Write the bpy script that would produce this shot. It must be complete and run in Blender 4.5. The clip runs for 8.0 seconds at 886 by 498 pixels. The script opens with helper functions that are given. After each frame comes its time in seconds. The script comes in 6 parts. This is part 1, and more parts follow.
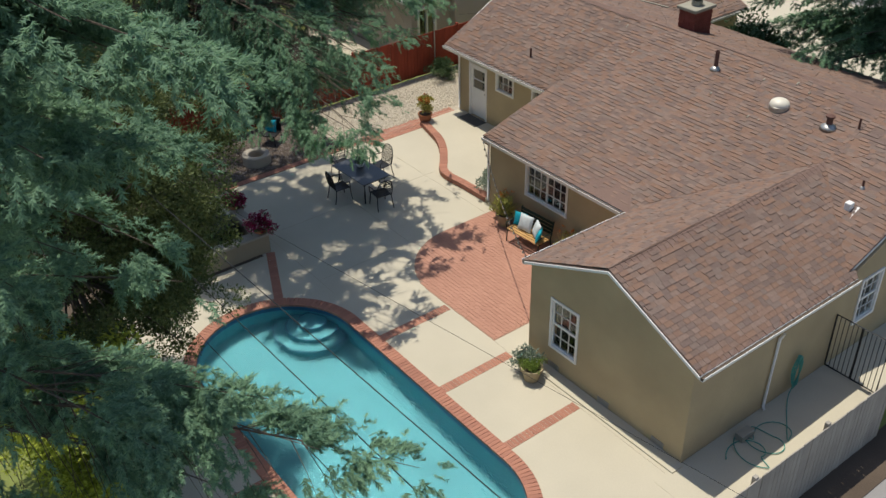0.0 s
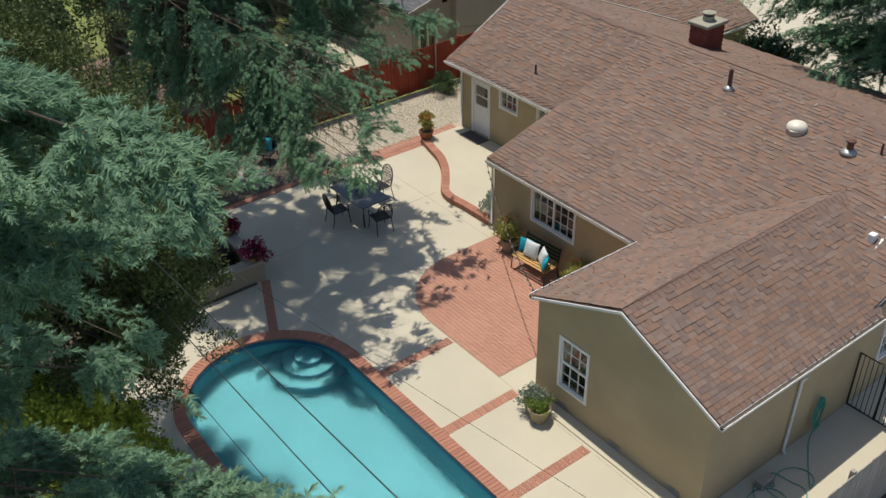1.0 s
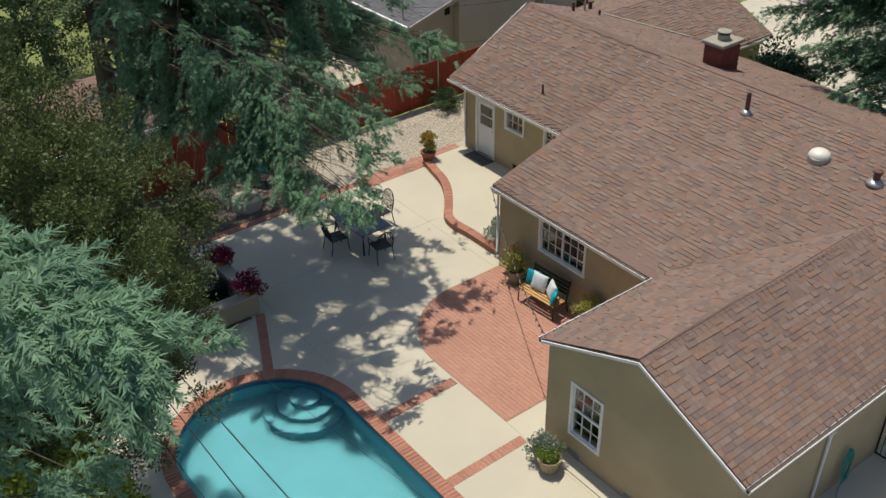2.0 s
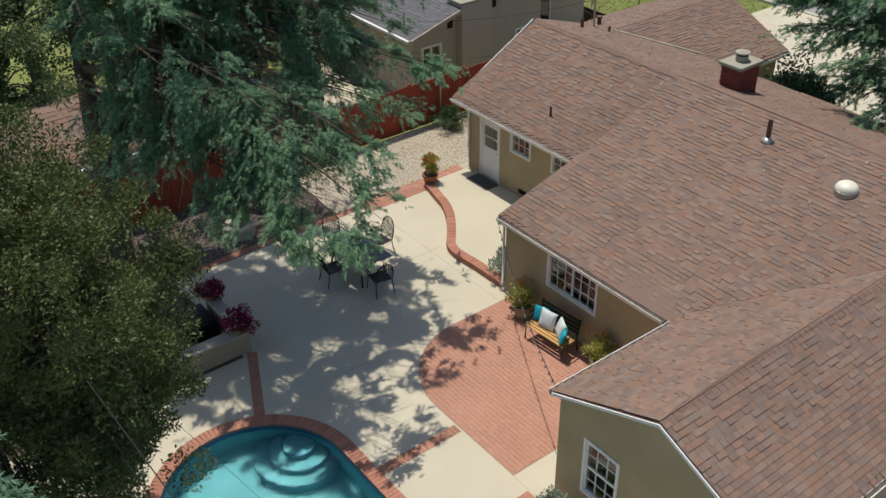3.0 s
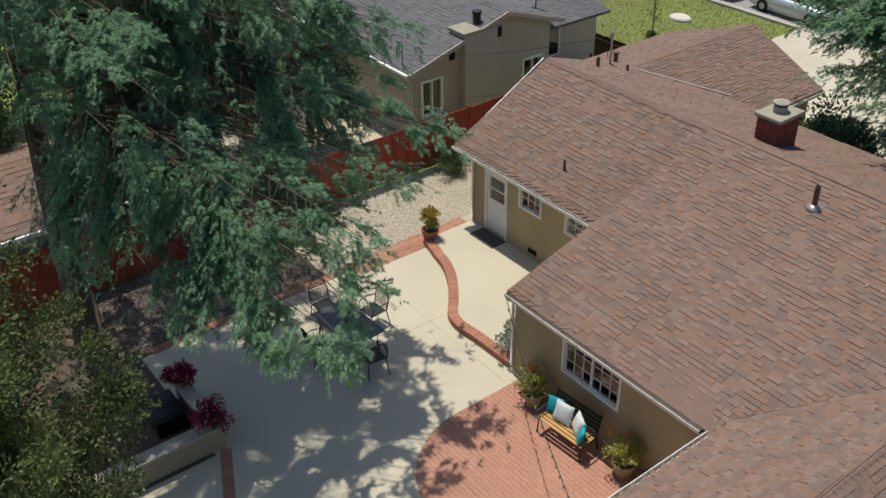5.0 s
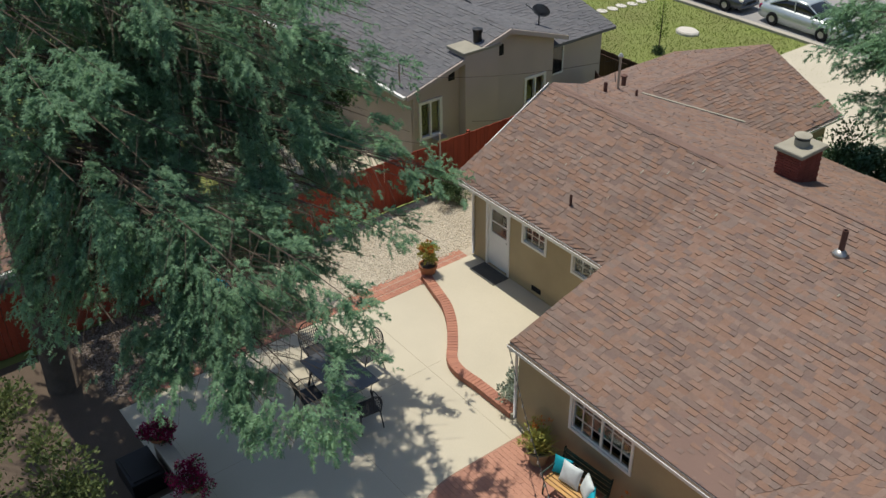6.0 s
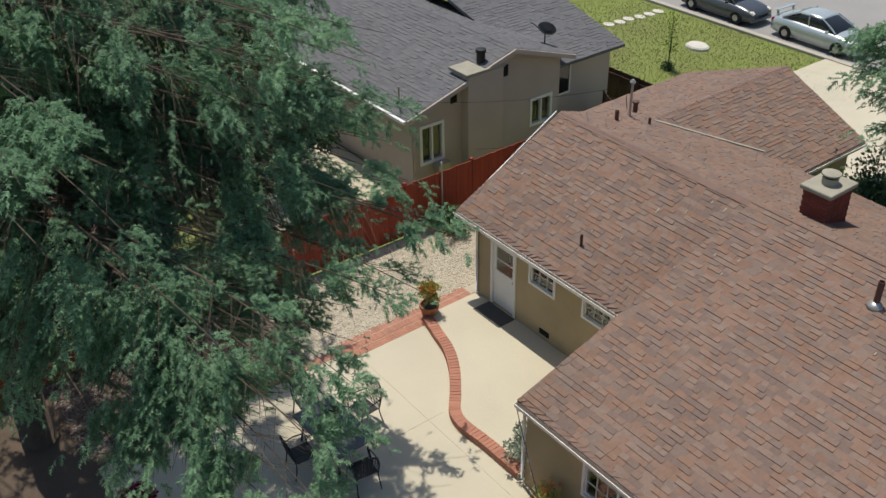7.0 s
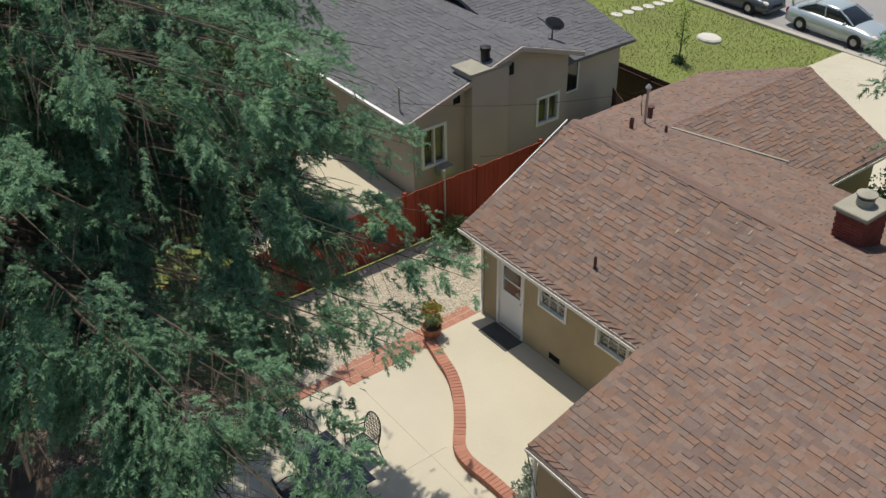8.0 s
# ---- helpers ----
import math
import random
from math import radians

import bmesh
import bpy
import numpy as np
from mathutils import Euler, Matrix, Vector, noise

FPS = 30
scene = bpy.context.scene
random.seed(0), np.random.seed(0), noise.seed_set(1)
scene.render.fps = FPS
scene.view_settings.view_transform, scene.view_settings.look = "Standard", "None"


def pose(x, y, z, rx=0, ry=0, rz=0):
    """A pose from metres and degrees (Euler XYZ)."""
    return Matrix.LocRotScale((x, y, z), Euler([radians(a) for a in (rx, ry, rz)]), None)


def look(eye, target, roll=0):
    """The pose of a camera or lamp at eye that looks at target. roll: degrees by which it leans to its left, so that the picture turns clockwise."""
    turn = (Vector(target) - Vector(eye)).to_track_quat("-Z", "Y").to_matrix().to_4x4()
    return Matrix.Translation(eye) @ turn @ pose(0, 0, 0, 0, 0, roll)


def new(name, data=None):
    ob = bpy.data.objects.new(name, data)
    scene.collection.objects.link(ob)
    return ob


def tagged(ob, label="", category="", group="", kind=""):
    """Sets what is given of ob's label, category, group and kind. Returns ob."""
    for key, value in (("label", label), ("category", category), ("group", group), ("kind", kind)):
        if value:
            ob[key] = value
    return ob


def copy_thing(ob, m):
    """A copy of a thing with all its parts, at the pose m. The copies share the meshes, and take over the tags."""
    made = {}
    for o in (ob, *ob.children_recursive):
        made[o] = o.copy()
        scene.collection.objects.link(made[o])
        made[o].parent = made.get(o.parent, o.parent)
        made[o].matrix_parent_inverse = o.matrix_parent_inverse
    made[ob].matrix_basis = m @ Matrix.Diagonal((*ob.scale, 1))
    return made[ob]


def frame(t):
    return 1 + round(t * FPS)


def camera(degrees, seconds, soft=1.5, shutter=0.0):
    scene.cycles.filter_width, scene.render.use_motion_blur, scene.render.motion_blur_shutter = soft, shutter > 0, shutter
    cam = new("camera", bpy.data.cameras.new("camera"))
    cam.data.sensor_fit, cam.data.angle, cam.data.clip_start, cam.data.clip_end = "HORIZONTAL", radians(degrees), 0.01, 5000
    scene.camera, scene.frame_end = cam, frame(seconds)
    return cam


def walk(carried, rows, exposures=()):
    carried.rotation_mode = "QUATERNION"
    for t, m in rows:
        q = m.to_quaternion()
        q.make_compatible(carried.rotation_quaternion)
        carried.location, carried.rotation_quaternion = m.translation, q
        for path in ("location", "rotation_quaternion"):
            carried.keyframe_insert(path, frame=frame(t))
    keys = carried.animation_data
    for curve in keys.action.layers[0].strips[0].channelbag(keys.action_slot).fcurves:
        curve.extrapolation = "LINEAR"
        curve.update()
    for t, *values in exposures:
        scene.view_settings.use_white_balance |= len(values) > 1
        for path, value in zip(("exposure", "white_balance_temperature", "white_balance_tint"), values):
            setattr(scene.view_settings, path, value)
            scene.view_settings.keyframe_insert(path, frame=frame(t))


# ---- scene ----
cam = camera(50.0, 8.0)
PATH = [
    (0, (1.298, 0.035, 14.656), (-0.039, 1.039, 13.557), -1.2),
    (0.5, (0.787, 0.388, 14.684), (-0.549, 1.392, 13.585), -1.2),
    (1, (0.204, 0.783, 14.715), (-1.131, 1.787, 13.614), -1.2),
    (1.5, (-0.368, 1.169, 14.729), (-1.703, 2.172, 13.627), -1.2),
    (2, (-1.002, 1.612, 14.746), (-2.337, 2.615, 13.645), -1.2),
    (3.5, (-2.94, 3.0, 14.692), (-4.276, 4.002, 13.591), -1.0),
    (4, (-3.568, 3.464, 14.687), (-4.904, 4.466, 13.587), -1.0),
    (4.5, (-4.241, 3.995, 14.604), (-5.579, 4.997, 13.507), -1.0),
    (6, (-6.266, 5.631, 14.546), (-7.608, 6.634, 13.453), -1.0),
    (6.5, (-6.944, 6.174, 14.531), (-8.289, 7.176, 13.441), -1.1),
    (7, (-7.619, 6.683, 14.537), (-8.966, 7.683, 13.448), -1.2),
    (7.5, (-8.344, 7.179, 14.503), (-9.687, 8.173, 13.404), -1.2),
    (8, (-9.039, 7.663, 14.504), (-10.367, 8.648, 13.379), -1.2),
]
walk(cam, [(t, look(eye, target, roll)) for t, eye, target, roll in PATH])

# ---- world, sun ----
SUN_TO = Vector((-0.31, 0.055, 1.0)).normalized()
world = bpy.data.worlds.new("world")
scene.world = world
world.use_nodes = True
wn = world.node_tree
sky = wn.nodes.new("ShaderNodeTexSky")
sky.sky_type = "NISHITA"
sky.sun_disc = False
sky.sun_elevation = math.asin(SUN_TO.z)
sky.sun_rotation = math.atan2(SUN_TO.x, SUN_TO.y)
wn.nodes["Background"].inputs["Strength"].default_value = 0.112
wn.links.new(sky.outputs[0], wn.nodes["Background"].inputs["Color"])
sun = new("sun", bpy.data.lights.new("sun", "SUN"))
sun.data.energy = 4.0
sun.data.angle = radians(0.55)
sun.data.color = (1.0, 0.94, 0.83)
sun.matrix_world = look(SUN_TO * 60, (0, 0, 0))
scene.view_settings.exposure = 0.0


# ---- materials ----
def material(name, color, rough=0.8, vary=0.15, scale=1.5, fine=40.0, bump=0.1, metal=0.0, spread=0.0, island=0.0,
             spec=0.3, tint=None, through_light=0.0):
    """Two scales of noise in colour, a fine bump; spread varies by object, island by loose piece."""
    m = bpy.data.materials.new(name)
    m.use_nodes = True
    nt = m.node_tree
    nodes, links = nt.nodes, nt.links
    bsdf = nodes["Principled BSDF"]
    bsdf.inputs["Roughness"].default_value = rough
    bsdf.inputs["Metallic"].default_value = metal
    bsdf.inputs["Specular IOR Level"].default_value = spec
    geo = nodes.new("ShaderNodeNewGeometry")
    big = nodes.new("ShaderNodeTexNoise")
    big.inputs["Scale"].default_value = scale
    big.inputs["Detail"].default_value = 4
    links.new(geo.outputs["Position"], big.inputs["Vector"])
    small = nodes.new("ShaderNodeTexNoise")
    small.inputs["Scale"].default_value = fine
    small.inputs["Detail"].default_value = 3
    links.new(geo.outputs["Position"], small.inputs["Vector"])
    add = nodes.new("ShaderNodeMath")
    add.operation = "MULTIPLY_ADD"
    links.new(small.outputs["Fac"], add.inputs[0])
    add.inputs[1].default_value = 0.45
    links.new(big.outputs["Fac"], add.inputs[2])
    total = add.outputs[0]
    for amount, source in ((spread, "object"), (island, "island")):
        if amount:
            if source == "object":
                info = nodes.new("ShaderNodeObjectInfo")
                out = info.outputs["Random"]
            else:
                out = geo.outputs["Random Per Island"]
            more = nodes.new("ShaderNodeMath")
            more.operation = "MULTIPLY_ADD"
            links.new(out, more.inputs[0])
            more.inputs[1].default_value = amount
            links.new(total, more.inputs[2])
            total = more.outputs[0]
    ramp = nodes.new("ShaderNodeValToRGB")
    hi = 1.15 + spread + island
    ramp.color_ramp.elements[0].position = 0.35 / 1.6
    ramp.color_ramp.elements[1].position = 1.0
    scale_node = nodes.new("ShaderNodeMath")
    scale_node.operation = "DIVIDE"
    scale_node.inputs[1].default_value = hi
    links.new(total, scale_node.inputs[0])
    links.new(scale_node.outputs[0], ramp.inputs["Fac"])
    c = Vector(color)
    d = Vector(tint) if tint else c * (1 - vary)
    ramp.color_ramp.elements[0].color = (*(c * (1 - vary) if not tint else d), 1)
    ramp.color_ramp.elements[1].color = (*(c * (1 + vary)), 1)
    links.new(ramp.outputs["Color"], bsdf.inputs["Base Color"])
    if bump:
        bn = nodes.new("ShaderNodeBump")
        bn.inputs["Strength"].default_value = bump
        bn.inputs["Distance"].default_value = 0.02
        links.new(small.outputs["Fac"], bn.inputs["Height"])
        links.new(bn.outputs["Normal"], bsdf.inputs["Normal"])
    if through_light:
        tl = nodes.new("ShaderNodeBsdfTranslucent")
        links.new(ramp.outputs["Color"], tl.inputs["Color"])
        mix = nodes.new("ShaderNodeMixShader")
        mix.inputs[0].default_value = through_light
        links.new(bsdf.outputs[0], mix.inputs[1])
        links.new(tl.outputs[0], mix.inputs[2])
        links.new(mix.outputs[0], nodes["Material Output"].inputs["Surface"])
    return m


def clear(name, color, rough, ior, ripple=0.0):
    m = bpy.data.materials.new(name)
    m.use_nodes = True
    nodes, links = m.node_tree.nodes, m.node_tree.links
    b = nodes["Principled BSDF"]
    b.inputs["Base Color"].default_value = (*color, 1)
    b.inputs["Roughness"].default_value = rough
    b.inputs["IOR"].default_value = ior
    b.inputs["Transmission Weight"].default_value = 1.0
    if ripple:
        geo = nodes.new("ShaderNodeNewGeometry")
        w = nodes.new("ShaderNodeTexNoise")
        w.inputs["Scale"].default_value = 7.5
        w.inputs["Detail"].default_value = 3
        w.inputs["Distortion"].default_value = 1.2
        links.new(geo.outputs["Position"], w.inputs["Vector"])
        bn = nodes.new("ShaderNodeBump")
        bn.inputs["Strength"].default_value = ripple
        bn.inputs["Distance"].default_value = 0.05
        links.new(w.outputs["Fac"], bn.inputs["Height"])
        links.new(bn.outputs["Normal"], b.inputs["Normal"])
    return m


def shingle_material(name, tones, per_object=False, rough=0.92):
    """Granule-faced shingles: each tab takes one of several tones, with fine grain and faint weathering."""
    m = bpy.data.materials.new(name)
    m.use_nodes = True
    nodes, links = m.node_tree.nodes, m.node_tree.links
    bsdf = nodes["Principled BSDF"]
    bsdf.inputs["Roughness"].default_value = rough
    bsdf.inputs["Specular IOR Level"].default_value = 0.2
    geo = nodes.new("ShaderNodeNewGeometry")
    pick = nodes.new("ShaderNodeObjectInfo").outputs["Random"] if per_object else geo.outputs["Random Per Island"]
    ramp = nodes.new("ShaderNodeValToRGB")
    ramp.color_ramp.interpolation = "CONSTANT"
    e = ramp.color_ramp.elements
    e[0].color, e[1].color = (*tones[0], 1), (*tones[1], 1)
    e[1].position = 1 / len(tones)
    for k in range(2, len(tones)):
        e.new(k / len(tones)).color = (*tones[k], 1)
    links.new(pick, ramp.inputs["Fac"])
    col = ramp.outputs["Color"]
    for scale, detail, amount in ((0.35, 3, 0.16), (14.0, 4, 0.16), (130.0, 2, 0.38)):
        n = nodes.new("ShaderNodeTexNoise")
        n.inputs["Scale"].default_value, n.inputs["Detail"].default_value = scale, detail
        links.new(geo.outputs["Position"], n.inputs["Vector"])
        k = nodes.new("ShaderNodeMath")
        k.operation = "MULTIPLY_ADD"
        k.inputs[1].default_value, k.inputs[2].default_value = 2 * amount, 1 - amount
        links.new(n.outputs["Fac"], k.inputs[0])
        mul = nodes.new("ShaderNodeVectorMath")
        mul.operation = "SCALE"
        links.new(col, mul.inputs[0])
        links.new(k.outputs[0], mul.inputs["Scale"])
        col = mul.outputs["Vector"]
    links.new(col, bsdf.inputs["Base Color"])
    bn = nodes.new("ShaderNodeBump")
    bn.inputs["Strength"].default_value, bn.inputs["Distance"].default_value = 0.35, 0.01
    links.new(n.outputs["Fac"], bn.inputs["Height"])
    links.new(bn.outputs["Normal"], bsdf.inputs["Normal"])
    return m


BROWN = [(0.172, 0.124, 0.105), (0.205, 0.140, 0.110), (0.226, 0.148, 0.113), (0.192, 0.143, 0.120), (0.220, 0.138, 0.100), (0.178, 0.126, 0.104), (0.222, 0.157, 0.127), (0.209, 0.132, 0.098)]
GREY = [(0.118, 0.118, 0.126), (0.135, 0.135, 0.142), (0.142, 0.142, 0.148), (0.125, 0.127, 0.133), (0.138, 0.135, 0.139)]

M = dict(
    gravel_bed=material("gravel_bed", (0.42, 0.37, 0.29), 0.95, 0.25, 3.0, 50, 0.5),
    stucco=material("olive_stucco", (0.41, 0.328, 0.20), 0.9, 0.24, 0.75, 60, 0.25),
    shingle=shingle_material("brown_shingle", BROWN),
    shingle_piece=shingle_material("brown_shingle_piece", BROWN, True),
    ridge=material("ridge_shingle", (0.20, 0.132, 0.107), 0.9, 0.15, 1.5, 80, 0.3, island=0.3),
    grey_shingle=shingle_material("grey_shingle", GREY),
    white=material("white_paint", (0.76, 0.75, 0.72), 0.5, 0.06, 3, 60, 0.05),
    concrete=material("cream_concrete", (0.50, 0.455, 0.35), 0.85, 0.12, 0.55, 30, 0.12),
    concrete_grey=material("grey_concrete", (0.40, 0.37, 0.31), 0.85, 0.15, 0.8, 30, 0.12),
    joint_red=material("brick_dust_joint", (0.34, 0.215, 0.155), 0.95, 0.2, 3, 40, 0.1),
    joint=material("joint_dirt", (0.40, 0.35, 0.265), 0.95, 0.2, 3, 40, 0.1),
    brick=material("red_brick", (0.40, 0.185, 0.12), 0.85, 0.18, 1.4, 60, 0.25, spread=0.55, tint=(0.28, 0.125, 0.09)),
    paver=material("patio_brick", (0.44, 0.235, 0.165), 0.85, 0.12, 0.8, 60, 0.2, spread=0.35, tint=(0.36, 0.18, 0.125)),
    paver_rest=material("patio_brick_field", (0.44, 0.235, 0.165), 0.85, 0.12, 0.8, 60, 0.2, island=0.35, tint=(0.36, 0.18, 0.125)),
    chimney=material("chimney_brick", (0.20, 0.055, 0.04), 0.85, 0.25, 2, 60, 0.3, spread=0.6),
    plaster=material("pool_plaster", (0.075, 0.28, 0.32), 0.7, 0.18, 1.0, 20, 0.05),
    tile=material("pool_tile_line", (0.03, 0.11, 0.20), 0.3, 0.3, 8, 40, 0.05),
    fence=material("red_stained_fence", (0.27, 0.052, 0.026), 0.8, 0.3, 1.2, 30, 0.2, spread=0.35),
    fence_dark=material("dark_brown_fence", (0.07, 0.04, 0.03), 0.85, 0.3, 1.2, 30, 0.2, spread=0.3),
    fence_grey=material("weathered_grey_wood", (0.36, 0.33, 0.285), 0.9, 0.25, 1.5, 30, 0.25, spread=0.35),
    soil=material("dry_soil", (0.10, 0.075, 0.055), 0.95, 0.3, 1.0, 25, 0.4),
    gravel=material("pale_gravel", (0.58, 0.52, 0.41), 0.9, 0.25, 1.0, 60, 0.2, island=0.6, tint=(0.34, 0.30, 0.23)),
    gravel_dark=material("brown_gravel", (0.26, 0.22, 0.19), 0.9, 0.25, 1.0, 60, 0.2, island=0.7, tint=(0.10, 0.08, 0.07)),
    grass=material("lawn_grass", (0.15, 0.195, 0.045), 0.9, 0.35, 0.35, 14, 0.5, tint=(0.15, 0.14, 0.055)),
    blades=material("lawn_blades", (0.185, 0.24, 0.055), 0.8, 0.3, 0.35, 14, 0.0, island=0.5, through_light=0.2),
    asphalt=material("asphalt", (0.28, 0.27, 0.26), 0.9, 0.12, 0.5, 60, 0.15),
    bark=material("bark", (0.10, 0.078, 0.06), 0.95, 0.35, 4, 30, 0.6),
    cedar=material("cedar_needles", (0.26, 0.415, 0.225), 0.7, 0.35, 0.45, 3.0, 0.0, island=0.7, tint=(0.05, 0.125, 0.09), through_light=0.44),
    cedar_blue=material("blue_cedar_needles", (0.245, 0.38, 0.22), 0.7, 0.35, 0.8, 3.0, 0.0, island=0.8, tint=(0.06, 0.14, 0.10), through_light=0.38),
    oak=material("small_olive_leaves", (0.145, 0.17, 0.055), 0.6, 0.35, 0.9, 4.0, 0.0, island=0.9, tint=(0.03, 0.055, 0.02), through_light=0.25),
    lime=material("yellow_green_leaves", (0.42, 0.45, 0.06), 0.6, 0.3, 1.0, 4.0, 0.0, island=0.8, tint=(0.16, 0.21, 0.03), through_light=0.3),
    shrub=material("dark_green_leaves", (0.09, 0.14, 0.055), 0.6, 0.3, 1.0, 4.0, 0.0, island=0.8, tint=(0.03, 0.06, 0.025), through_light=0.2),
    sage=material("grey_green_leaves", (0.24, 0.29, 0.22), 0.7, 0.25, 2.0, 6.0, 0.0, island=0.6, through_light=0.2),
    succulent=material("bright_succulent", (0.22, 0.30, 0.06), 0.6, 0.3, 3.0, 8.0, 0.0, island=0.7, through_light=0.2),
    spiky=material("olive_spiky_leaves", (0.38, 0.38, 0.10), 0.6, 0.3, 3.0, 8.0, 0.0, island=0.8, through_light=0.2),
    flame=material("orange_leaf_tips", (0.55, 0.20, 0.05), 0.6, 0.3, 3.0, 8.0, 0.0, island=0.8, through_light=0.2),
    petal=material("magenta_petals", (0.30, 0.012, 0.075), 0.6, 0.35, 3.0, 9.0, 0.0, island=0.9, through_light=0.2),
    petal_pale=material("pale_petals", (0.70, 0.42, 0.50), 0.6, 0.2, 3.0, 9.0, 0.0, island=0.5, through_light=0.2),
    terracotta=material("terracotta", (0.36, 0.15, 0.075), 0.85, 0.2, 3, 40, 0.1),
    pot_tan=material("tan_glazed_pot", (0.34, 0.27, 0.16), 0.6, 0.2, 4, 40, 0.1),
    iron=material("dark_iron", (0.018, 0.019, 0.021), 0.45, 0.2, 5, 60, 0.05, metal=0.4, spec=0.5),
    iron_top=material("dark_slate_tabletop", (0.055, 0.06, 0.065), 0.35, 0.3, 3, 30, 0.08, spec=0.5),
    teal=material("teal_fabric", (0.01, 0.31, 0.40), 0.9, 0.2, 4, 90, 0.2),
    pale_fabric=material("pale_blue_white_fabric", (0.60, 0.66, 0.66), 0.9, 0.18, 9, 90, 0.2),
    slat=material("honey_wood_slat", (0.48, 0.28, 0.10), 0.6, 0.2, 3, 40, 0.1, spread=0.3),
    green_iron=material("dark_green_iron", (0.02, 0.04, 0.03), 0.45, 0.2, 5, 60, 0.05, metal=0.3),
    mat=material("dark_grey_mat", (0.075, 0.075, 0.07), 0.95, 0.2, 5, 90, 0.3),
    steel=material("galvanised_steel", (0.42, 0.41, 0.38), 0.4, 0.15, 4, 30, 0.05, metal=0.7),
    pipe=material("brown_painted_pipe", (0.13, 0.065, 0.05), 0.7, 0.2, 4, 30, 0.05),
    dome=material("cream_dome_plastic", (0.72, 0.67, 0.55), 0.4, 0.06, 3, 30, 0.02, spec=0.5),
    seat_wall=material("tan_plaster_wall", (0.33, 0.27, 0.19), 0.9, 0.15, 1.2, 40, 0.2),
    seat_cap=material("wall_cap", (0.37, 0.33, 0.27), 0.85, 0.15, 1.2, 40, 0.15),
    taupe=material("taupe_stucco", (0.46, 0.39, 0.35), 0.9, 0.1, 0.8, 60, 0.25),
    cap=material("chimney_cap_mortar", (0.31, 0.29, 0.23), 0.9, 0.2, 3, 40, 0.2),
    # near-black: darkness of unlit rooms put into the colour; also on vents
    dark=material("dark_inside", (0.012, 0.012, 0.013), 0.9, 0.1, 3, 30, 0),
    curtain=material("curtain_fabric", (0.22, 0.17, 0.11), 0.9, 0.2, 4, 30, 0.1),
    car_grey=material("grey_car_paint", (0.10, 0.11, 0.12), 0.25, 0.05, 2, 30, 0, metal=0.5, spec=0.6),
    car_silver=material("silver_car_paint", (0.52, 0.57, 0.56), 0.25, 0.05, 2, 30, 0, metal=0.5, spec=0.6),
    car_glass=material("car_glass", (0.015, 0.018, 0.02), 0.08, 0.05, 2, 30, 0, spec=0.6),
    rubber=material("tyre_rubber", (0.02, 0.02, 0.02), 0.9, 0.1, 4, 40, 0.1),
    rim=material("alloy_rim", (0.45, 0.45, 0.46), 0.3, 0.1, 4, 40, 0, metal=0.8),
    stone=material("pale_stone", (0.55, 0.52, 0.46), 0.9, 0.12, 3, 40, 0.2),
    hose=material("green_hose", (0.06, 0.27, 0.23), 0.5, 0.2, 6, 40, 0.05),
    wire=material("black_wire", (0.02, 0.02, 0.02), 0.6, 0.1, 6, 40, 0),
    bulb=material("clear_bulb", (0.5, 0.48, 0.42), 0.2, 0.1, 6, 40, 0, spec=0.6),
    glass=clear("window_glass", (0.9, 0.95, 0.95), 0.02, 1.45),
    water=clear("pool_water", (0.92, 1.0, 1.0), 0.03, 1.33, 0.6),
)


